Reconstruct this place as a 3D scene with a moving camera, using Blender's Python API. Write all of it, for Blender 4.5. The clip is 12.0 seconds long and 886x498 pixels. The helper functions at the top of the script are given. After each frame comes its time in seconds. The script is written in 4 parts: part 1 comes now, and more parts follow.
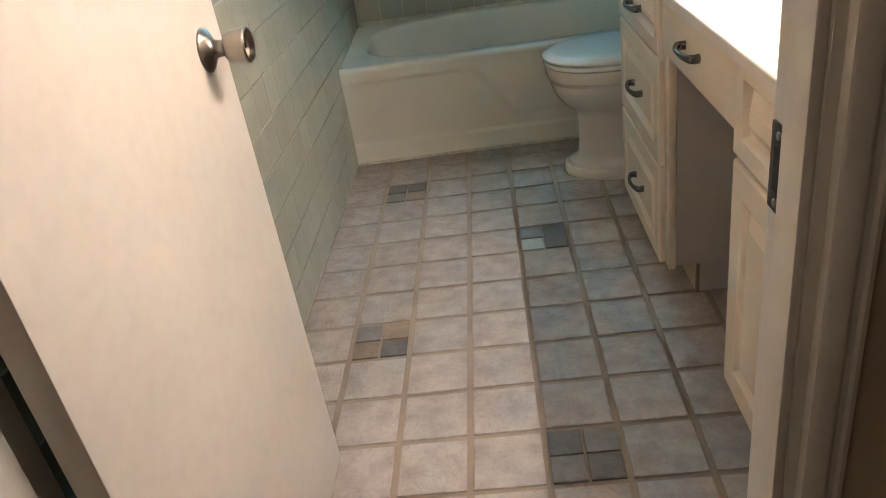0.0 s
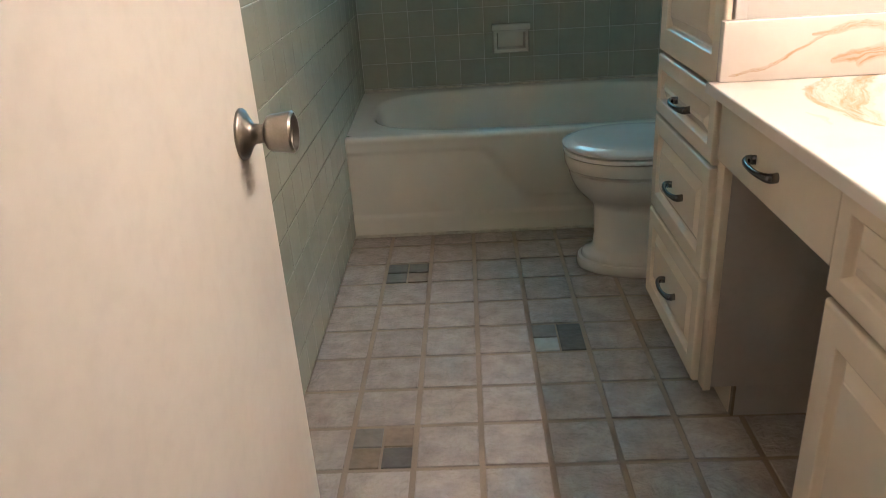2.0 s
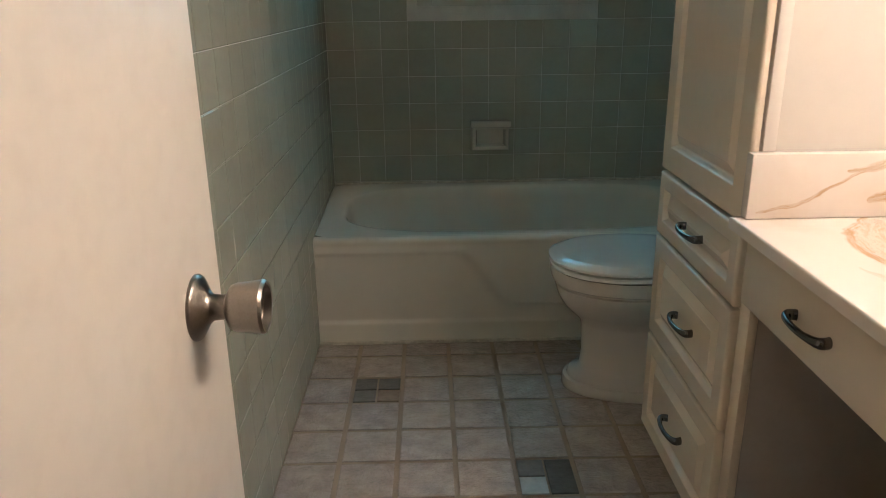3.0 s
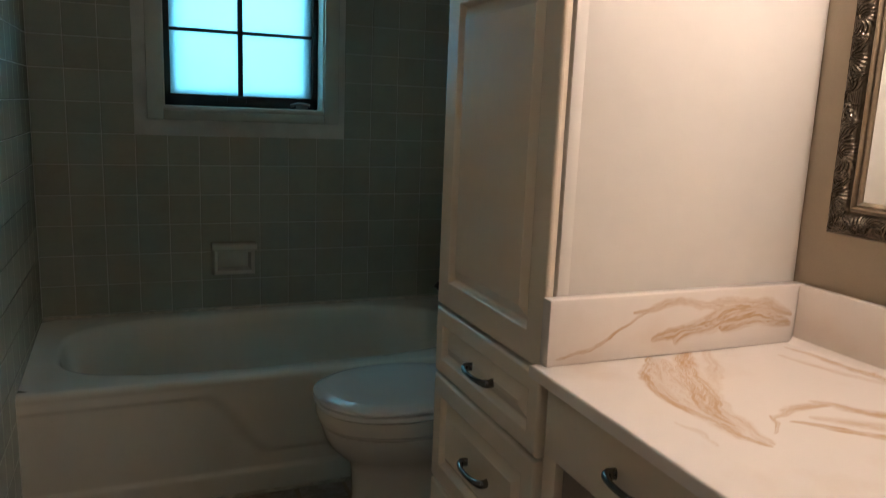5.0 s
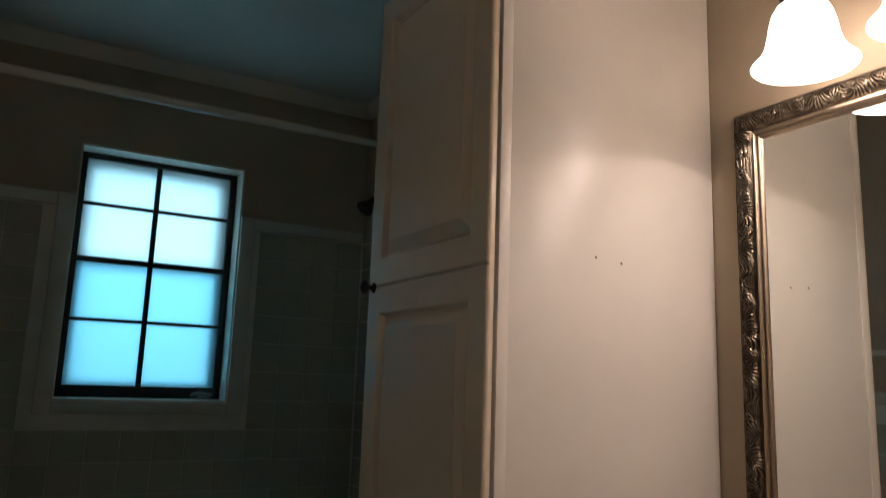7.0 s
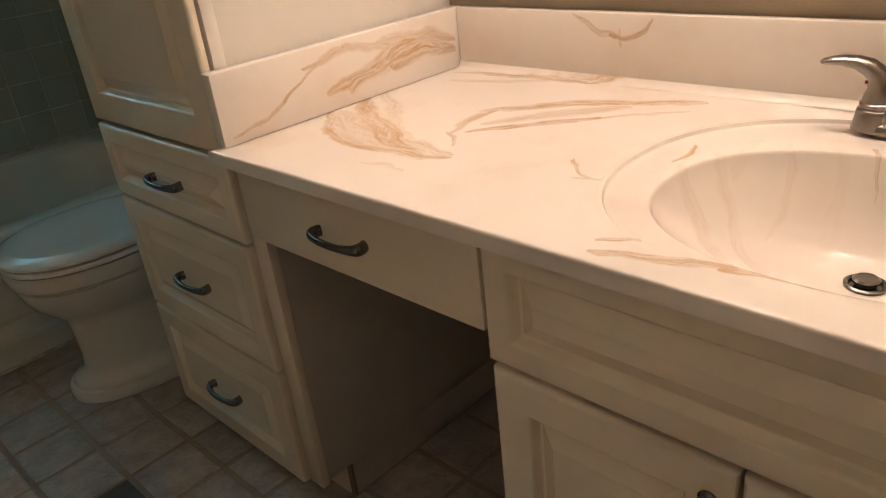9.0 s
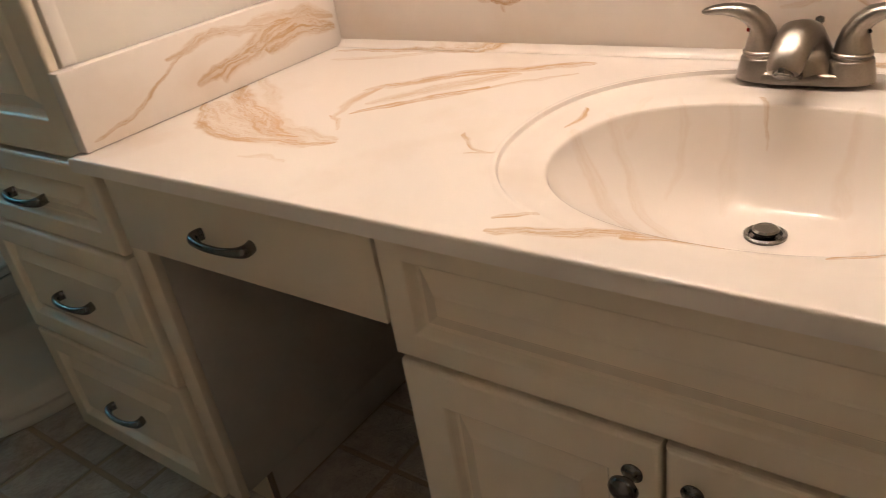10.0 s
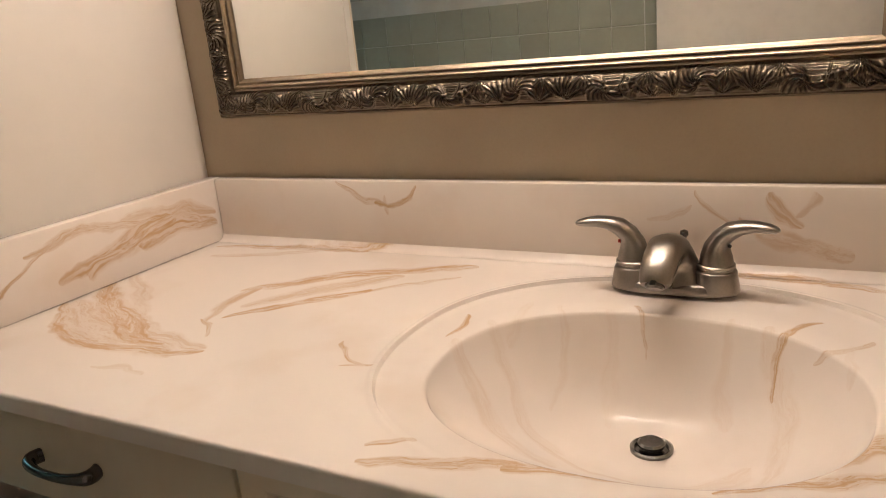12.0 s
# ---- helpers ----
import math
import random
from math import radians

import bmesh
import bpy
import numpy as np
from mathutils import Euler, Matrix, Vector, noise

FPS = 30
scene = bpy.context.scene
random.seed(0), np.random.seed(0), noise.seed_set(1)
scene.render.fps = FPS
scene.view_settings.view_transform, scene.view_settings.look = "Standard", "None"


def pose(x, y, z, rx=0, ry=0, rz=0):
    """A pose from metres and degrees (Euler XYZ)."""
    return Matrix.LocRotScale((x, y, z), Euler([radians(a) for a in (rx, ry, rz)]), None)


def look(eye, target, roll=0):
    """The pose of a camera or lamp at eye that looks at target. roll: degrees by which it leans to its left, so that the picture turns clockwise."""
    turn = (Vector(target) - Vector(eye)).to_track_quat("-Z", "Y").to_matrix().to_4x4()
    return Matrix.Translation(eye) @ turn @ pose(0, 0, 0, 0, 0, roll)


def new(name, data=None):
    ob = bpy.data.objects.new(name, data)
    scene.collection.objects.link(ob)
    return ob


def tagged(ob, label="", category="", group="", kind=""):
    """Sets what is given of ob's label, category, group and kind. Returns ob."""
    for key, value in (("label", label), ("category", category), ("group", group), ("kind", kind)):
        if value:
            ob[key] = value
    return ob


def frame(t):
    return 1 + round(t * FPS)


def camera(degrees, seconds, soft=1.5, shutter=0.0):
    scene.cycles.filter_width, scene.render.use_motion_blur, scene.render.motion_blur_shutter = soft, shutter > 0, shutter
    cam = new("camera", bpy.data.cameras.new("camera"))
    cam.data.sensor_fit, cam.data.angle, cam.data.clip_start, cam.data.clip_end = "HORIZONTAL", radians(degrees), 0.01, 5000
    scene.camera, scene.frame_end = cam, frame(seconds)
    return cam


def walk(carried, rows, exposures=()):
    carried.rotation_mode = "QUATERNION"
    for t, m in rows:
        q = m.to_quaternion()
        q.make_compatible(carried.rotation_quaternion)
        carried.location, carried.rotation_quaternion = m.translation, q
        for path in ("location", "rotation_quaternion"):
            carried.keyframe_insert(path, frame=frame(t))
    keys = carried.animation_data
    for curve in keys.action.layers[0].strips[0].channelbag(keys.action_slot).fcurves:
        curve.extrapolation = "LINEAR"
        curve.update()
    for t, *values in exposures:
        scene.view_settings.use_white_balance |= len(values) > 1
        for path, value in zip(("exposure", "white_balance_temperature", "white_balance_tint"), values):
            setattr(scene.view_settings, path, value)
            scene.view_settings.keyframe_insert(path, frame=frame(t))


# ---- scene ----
cam = camera(61.6, 12.0, soft=0.8, shutter=0.2)
PATH = [
    (0, (0.603, -2.443, 1.113), (0.415, -0.693, 0.163), -9.4),
    (0.5, (0.564, -2.432, 1.094), (0.454, -0.735, 0.041), -7.8),
    (1, (0.536, -2.427, 1.093), (0.445, -0.713, 0.066), -8.8),
    (1.5, (0.499, -2.368, 1.109), (0.463, -0.6, 0.174), -5.2),
    (2, (0.473, -2.255, 1.132), (0.385, -0.431, 0.314), -3.7),
    (2.5, (0.453, -2.124, 1.16), (0.433, -0.262, 0.43), -3.9),
    (2.7, (0.439, -2.079, 1.169), (0.404, -0.187, 0.521), -1.8),
    (4.3, (0.34, -1.836, 1.183), (0.822, 0.002, 0.557), 0.2),
    (4.5, (0.36, -1.826, 1.182), (0.896, 0.006, 0.586), 0.3),
    (5, (0.345, -1.804, 1.218), (1.094, 0.014, 0.85), 2.3),
    (5.5, (0.315, -1.782, 1.254), (1.16, 0.029, 1.182), 3.7),
    (6, (0.314, -1.782, 1.286), (1.204, -0.005, 1.507), 3.1),
    (6.5, (0.326, -1.776, 1.307), (1.216, -0.04, 1.748), 2.9),
    (6.7, (0.316, -1.777, 1.309), (1.228, -0.069, 1.813), 2.6),
    (7, (0.295, -1.781, 1.3), (1.269, -0.069, 1.647), 2.0),
    (7.5, (0.357, -1.775, 1.204), (1.402, -0.072, 1.117), -1.8),
    (7.7, (0.379, -1.769, 1.194), (1.522, -0.143, 0.969), -3.2),
    (9.3, (0.423, -1.81, 1.133), (1.627, -0.51, 0.206), -7.7),
    (9.5, (0.429, -1.81, 1.132), (1.619, -0.498, 0.203), -8.5),
    (10, (0.475, -1.787, 1.12), (1.831, -0.678, 0.154), -9.3),
    (10.5, (0.494, -1.77, 1.104), (1.963, -0.833, 0.122), -7.3),
    (11, (0.512, -1.772, 1.12), (2.083, -0.919, 0.223), -6.7),
    (11.5, (0.514, -1.774, 1.134), (2.169, -0.883, 0.45), -5.6),
    (12, (0.532, -1.78, 1.139), (2.209, -0.851, 0.571), -5.5),
]
EXPOSURES = [(0.0, 1.2, 6050, 12), (1.0, 1.25, 6050, 12), (2.0, 0.75, 6050, 12), (2.7, 0.45, 6200, 12), (4.5, -0.1, 6250, 12), (5.0, -0.5, 6300, 14), (5.5, -1.15, 6400, 18), (6.0, -1.45, 6150, 14), (7.1, -1.5, 6400, 17), (7.5, -1.1, 9300, 37), (7.7, -0.85, 9300, 37), (9.3, -0.1, 6500, 12), (10.0, -0.15, 6450, 12), (10.5, -0.2, 6450, 12), (11.0, -0.5, 6500, 12), (11.5, -0.38, 6400, 12), (12.0, -0.42, 6400, 11)]
walk(cam, [(t, look(eye, target, roll)) for t, eye, target, roll in PATH], EXPOSURES)

# ---- light ----
world = bpy.data.worlds.new("world")
scene.world = world
world.use_nodes = True
wn = world.node_tree
sky = wn.nodes.new("ShaderNodeTexSky")
sky.sky_type = "NISHITA"
sky.sun_disc = False
sky.sun_elevation, sky.sun_rotation = radians(35), radians(150)
wn.links.new(sky.outputs[0], wn.nodes["Background"].inputs[0])
wn.nodes["Background"].inputs[1].default_value = 0.08


def lamp(name, kind, place, energy, colour, size=0.05, turn=(0, 0, 0), size_y=None):
    data = bpy.data.lights.new(name, kind)
    data.energy, data.color = energy, colour
    if kind == "AREA":
        data.shape, data.size, data.size_y = "RECTANGLE", size, size_y or size
    else:
        data.shadow_soft_size = size
    ob = new(name, data)
    ob.matrix_basis = pose(*place, *turn)
    return ob


BULB = (1.0, 0.845, 0.735)
SHADES = [-1.052, -1.256, -1.460, -1.664]
for sy in SHADES:
    lamp("vanity_bulb", "POINT", (1.40, sy, 1.878), 5.0, BULB, 0.006)
lamp("daylight", "AREA", (0.73, 1.62, 1.72), 50, (0.36, 0.76, 0.95), 0.9, (-90, 0, 0), 1.2)
# added fill with no fitting behind it, brightens the hall wall and casing
lamp("hall_fill", "POINT", (0.05, -3.0, 2.25), 2.8, (1.0, 0.80, 0.66), 0.08)

# ---- materials ----


def material(name, base, rough=0.5, metal=0.0, spread=0.06, scale=8.0, grain=60.0, bump=0.05, other=None, coat=0.0, spot=0.0, joint=False):
    """A surface with colour and gloss that vary at two scales and a fine relief."""
    m = bpy.data.materials.new(name)
    m.use_nodes = True
    t = m.node_tree
    b = t.nodes["Principled BSDF"]
    co = t.nodes.new("ShaderNodeTexCoord")
    src = co.outputs["Object"]
    if joint:
        info = t.nodes.new("ShaderNodeObjectInfo")
        mul = t.nodes.new("ShaderNodeMath")
        mul.operation = "MULTIPLY"
        mul.inputs[1].default_value = 37.0
        t.links.new(info.outputs["Random"], mul.inputs[0])
        add = t.nodes.new("ShaderNodeVectorMath")
        t.links.new(src, add.inputs[0])
        t.links.new(mul.outputs[0], add.inputs[1])
        src = add.outputs[0]
    big, fine = t.nodes.new("ShaderNodeTexNoise"), t.nodes.new("ShaderNodeTexNoise")
    big.inputs["Scale"].default_value, fine.inputs["Scale"].default_value = scale, grain
    big.inputs["Detail"].default_value, fine.inputs["Detail"].default_value = 4, 6
    for n in (big, fine):
        t.links.new(src, n.inputs["Vector"])
    ramp = t.nodes.new("ShaderNodeValToRGB")
    lo = [c * (1 - 2 * spread) for c in base] if other is None else other
    ramp.color_ramp.elements[0].color, ramp.color_ramp.elements[1].color = (*lo, 1), (*base, 1)
    ramp.color_ramp.elements[0].position, ramp.color_ramp.elements[1].position = 0.3, 0.62
    t.links.new(big.outputs[0], ramp.inputs[0])
    mix = t.nodes.new("ShaderNodeMix")
    mix.data_type, mix.blend_type = "RGBA", "MULTIPLY"
    mix.inputs["Factor"].default_value = min(1.0, 4 * spread)
    t.links.new(ramp.outputs[0], mix.inputs["A"])
    r2 = t.nodes.new("ShaderNodeValToRGB")
    r2.color_ramp.elements[0].color, r2.color_ramp.elements[1].color = (0.78, 0.77, 0.75, 1), (1, 1, 1, 1)
    r2.color_ramp.elements[0].position, r2.color_ramp.elements[1].position = 0.32, 0.55
    t.links.new(fine.outputs[0], r2.inputs[0])
    t.links.new(r2.outputs[0], mix.inputs["B"])
    col = mix.outputs["Result"]
    if joint:
        hs = t.nodes.new("ShaderNodeHueSaturation")
        mr = t.nodes.new("ShaderNodeMapRange")
        mr.inputs["To Min"].default_value, mr.inputs["To Max"].default_value = 1 - joint, 1 + joint
        t.links.new(info.outputs["Random"], mr.inputs["Value"])
        t.links.new(mr.outputs[0], hs.inputs["Value"])
        t.links.new(col, hs.inputs["Color"])
        col = hs.outputs[0]
    t.links.new(col, b.inputs["Base Color"])
    rr = t.nodes.new("ShaderNodeMapRange")
    rr.inputs["To Min"].default_value, rr.inputs["To Max"].default_value = max(0.02, rough * 0.8), min(1, rough * 1.2)
    t.links.new(big.outputs[0], rr.inputs["Value"])
    t.links.new(rr.outputs[0], b.inputs["Roughness"])
    b.inputs["Metallic"].default_value = metal
    b.inputs["Coat Weight"].default_value = coat
    b.inputs["Coat Roughness"].default_value = 0.12
    if bump:
        bp = t.nodes.new("ShaderNodeBump")
        bp.inputs["Strength"].default_value, bp.inputs["Distance"].default_value = bump, 0.01
        t.links.new(fine.outputs[0], bp.inputs["Height"])
        t.links.new(bp.outputs[0], b.inputs["Normal"])
    return m


M_WALL = material("wall_paint", (0.43, 0.355, 0.255), 0.6, spread=0.03, grain=220, bump=0.06)
M_CEIL = material("ceiling_paint", (0.70, 0.72, 0.68), 0.19, spread=0.04, scale=3, grain=120, bump=0.08)
M_CEIL.node_tree.nodes["Principled BSDF"].inputs["Specular IOR Level"].default_value = 0.9
M_TRIM = material("trim_paint", (0.70, 0.66, 0.58), 0.4, spread=0.04, grain=90, bump=0.03)
M_DOOR = material("door_paint", (0.76, 0.70, 0.62), 0.42, spread=0.05, scale=2.5, grain=35, bump=0.02)
M_CAB = material("cabinet_foil", (0.80, 0.695, 0.555), 0.24, spread=0.02, scale=2, grain=30, bump=0.01)
M_MELAMINE = material("melamine", (0.78, 0.74, 0.68), 0.30, spread=0.02, scale=2, grain=18, bump=0.01)
# pressed board face: its level grain draws highlights out upright
M_MELAMINE.node_tree.nodes["Principled BSDF"].inputs["Anisotropic"].default_value = 0.8
M_MELAMINE.node_tree.nodes["Principled BSDF"].inputs["Anisotropic Rotation"].default_value = 0.25
# greyer and darker than the foil: side panel, plinths, drawer box
M_CABGREY = material("cabinet_grey", (0.50, 0.45, 0.40), 0.5, spread=0.04)
M_TILE = material("wall_tile", (0.40, 0.41, 0.335), 0.12, spread=0.03, scale=14, grain=60, bump=0.015, joint=0.05)
M_CAP = material("cap_tile", (0.60, 0.61, 0.54), 0.18, spread=0.03, scale=14, grain=60, bump=0.015)
M_DISH = material("dish_ceramic", (0.66, 0.63, 0.54), 0.15, spread=0.03, scale=14, grain=60, bump=0.01)
M_GROUT = material("wall_grout", (0.67, 0.66, 0.60), 0.8, spread=0.08, scale=10, grain=300, bump=0.2)
M_FGROUT = material("floor_grout", (0.33, 0.255, 0.19), 0.75, spread=0.12, scale=7, grain=250, bump=0.3)
M_FLOOR = material("floor_tile", (0.51, 0.44, 0.392), 0.17, spread=0.12, scale=19, grain=95, bump=0.14, joint=0.07)
M_FLOOR.node_tree.nodes["Principled BSDF"].inputs["Specular IOR Level"].default_value = 0.9
def slate(m, scale, strength):
    """Cleft relief of stone-look tile: long low ridges that run askew."""
    t = m.node_tree
    b = t.nodes["Principled BSDF"]
    co, info = t.nodes.new("ShaderNodeTexCoord"), t.nodes.new("ShaderNodeObjectInfo")
    shift = t.nodes.new("ShaderNodeVectorMath")
    shift.operation = "MULTIPLY_ADD"
    shift.inputs[1].default_value = (41.0, 23.0, 7.0)
    t.links.new(info.outputs["Random"], shift.inputs[0])
    t.links.new(co.outputs["Object"], shift.inputs[2])
    mp = t.nodes.new("ShaderNodeMapping")
    mp.inputs["Rotation"].default_value, mp.inputs["Scale"].default_value = (0, 0, 0.7), (1.0, 1.5, 1.0)
    t.links.new(shift.outputs[0], mp.inputs["Vector"])
    n = t.nodes.new("ShaderNodeTexNoise")
    n.inputs["Scale"].default_value, n.inputs["Detail"].default_value = scale, 7
    n.inputs["Roughness"].default_value, n.inputs["Distortion"].default_value = 0.62, 0.9
    t.links.new(mp.outputs[0], n.inputs["Vector"])
    step = t.nodes.new("ShaderNodeMath")
    step.operation = "PINGPONG"
    step.inputs[1].default_value = 0.11
    t.links.new(n.outputs[0], step.inputs[0])
    bp = t.nodes.new("ShaderNodeBump")
    bp.inputs["Strength"].default_value, bp.inputs["Distance"].default_value = strength, 0.02
    t.links.new(step.outputs[0], bp.inputs["Height"])
    was = b.inputs["Normal"].links[0].from_node
    t.links.new(bp.outputs[0], was.inputs["Normal"])


slate(M_FLOOR, 14.0, 0.8)
# the glaze over the stone-look face
M_FLOOR.node_tree.nodes["Principled BSDF"].inputs["Coat Weight"].default_value = 0.5
M_FLOOR.node_tree.nodes["Principled BSDF"].inputs["Coat Roughness"].default_value = 0.16
M_FLOOR.node_tree.links.new(M_FLOOR.node_tree.nodes["Principled BSDF"].inputs["Normal"].links[0].from_socket, M_FLOOR.node_tree.nodes["Principled BSDF"].inputs["Coat Normal"])
M_MOSAIC = material("mosaic_slate", (0.15, 0.135, 0.12), 0.55, spread=0.15, scale=20, grain=60, bump=0.3, joint=0.25)
M_MOSAIC2 = material("mosaic_tan", (0.27, 0.205, 0.145), 0.55, spread=0.15, scale=20, grain=60, bump=0.3, joint=0.2)
M_MOSAIC3 = material("mosaic_grey", (0.25, 0.235, 0.215), 0.55, spread=0.12, scale=20, grain=60, bump=0.3, joint=0.2)
M_MOSAIC4 = material("mosaic_pale", (0.50, 0.50, 0.49), 0.2, spread=0.1, scale=20, grain=60, bump=0.1)
M_TUB = material("tub_enamel", (0.74, 0.72, 0.63), 0.08, spread=0.02, scale=4, grain=20, bump=0.0, coat=0.3)
M_TOILET = material("toilet_china", (0.72, 0.68, 0.62), 0.1, spread=0.02, scale=4, grain=20, bump=0.0, coat=0.3)
M_LID = material("toilet_lid", (0.78, 0.77, 0.75), 0.07, spread=0.02, scale=4, grain=20, bump=0.0, coat=0.3)
M_NICKEL = material("brushed_nickel", (0.33, 0.30, 0.27), 0.3, 1.0, spread=0.08, scale=30, grain=400, bump=0.03)
M_PEWTER = material("pewter", (0.20, 0.195, 0.19), 0.2, 1.0, spread=0.1, scale=40, grain=200, bump=0.03)
M_BRONZE = material("dark_bronze", (0.06, 0.05, 0.045), 0.4, 0.8, spread=0.1, scale=30, grain=200, bump=0.05)
M_IRON = material("window_iron", (0.035, 0.033, 0.03), 0.6, 0.2, spread=0.15, scale=30, grain=200, bump=0.15)
M_SASH = material("sash_paint", (0.20, 0.30, 0.36), 0.5, spread=0.08)
M_ROD = material("rod_enamel", (0.76, 0.71, 0.62), 0.14, spread=0.05)
M_CAULK = material("caulk", (0.62, 0.58, 0.48), 0.6, spread=0.15, scale=30, grain=120, bump=0.2)
M_DARK = material("dark_slot", (0.01, 0.01, 0.01), 0.7, spread=0.1)
M_HALL = material("hall_floor", (0.25, 0.19, 0.13), 0.5, spread=0.1, scale=6)
def patina(m, low, high):
    """Dark patina that sits in the hollows of a carved metal."""
    t = m.node_tree
    b = t.nodes["Principled BSDF"]
    geo = t.nodes.new("ShaderNodeNewGeometry")
    ramp = t.nodes.new("ShaderNodeValToRGB")
    ramp.color_ramp.elements[0].position, ramp.color_ramp.elements[1].position = low, high
    ramp.color_ramp.elements[0].color = (0.10, 0.085, 0.07, 1)
    mix = t.nodes.new("ShaderNodeMix")
    mix.data_type, mix.blend_type = "RGBA", "MULTIPLY"
    mix.inputs["Factor"].default_value = 1.0
    was = b.inputs["Base Color"].links[0].from_socket
    t.links.new(geo.outputs["Pointiness"], ramp.inputs[0])
    t.links.new(was, mix.inputs["A"])
    t.links.new(ramp.outputs[0], mix.inputs["B"])
    t.links.new(mix.outputs["Result"], b.inputs["Base Color"])
    return m


M_FRAME = material("antique_silver", (0.38, 0.325, 0.25), 0.32, 0.9, spread=0.12, scale=25, grain=150, bump=0.1, other=(0.22, 0.18, 0.13))
patina(M_FRAME, 0.465, 0.55)
M_LIP = material("champagne_silver", (0.37, 0.31, 0.235), 0.32, 0.95, spread=0.14, scale=18, grain=120, bump=0.06, other=(0.40, 0.33, 0.25))


def simple(name, **inputs):
    m = bpy.data.materials.new(name)
    m.use_nodes = True
    for key, value in inputs.items():
        m.node_tree.nodes["Principled BSDF"].inputs[key.replace("_", " ")].default_value = value
    return m


M_MIRROR = simple("mirror_glass", Base_Color=(0.86, 0.88, 0.86, 1), Metallic=1.0, Roughness=0.015)


def frosted(name, colour, through_share, glow=0.0):
    """Frosted glass: light passes it scattered."""
    m = bpy.data.materials.new(name)
    m.use_nodes = True
    t = m.node_tree
    b = t.nodes["Principled BSDF"]
    b.inputs["Base Color"].default_value, b.inputs["Roughness"].default_value = (*colour, 1), 0.35
    b.inputs["Emission Color"].default_value, b.inputs["Emission Strength"].default_value = (1.0, 0.815, 0.70, 1), glow
    tr, mx = t.nodes.new("ShaderNodeBsdfTranslucent"), t.nodes.new("ShaderNodeMixShader")
    tr.inputs[0].default_value = (*colour, 1)
    mx.inputs[0].default_value = through_share
    t.links.new(b.outputs[0], mx.inputs[1])
    t.links.new(tr.outputs[0], mx.inputs[2])
    t.links.new(mx.outputs[0], t.nodes["Material Output"].inputs[0])
    return m


M_PANE = frosted("frosted_pane", (0.94, 0.95, 0.93), 0.78)
M_PANE2 = frosted("aqua_frosted_pane", (0.60, 0.83, 0.88), 0.75)
M_SHADE = frosted("frosted_shade", (0.95, 0.92, 0.86), 0.6, 22.0)
M_DOME = frosted("alabaster_dome", (0.90, 0.86, 0.76), 0.06)


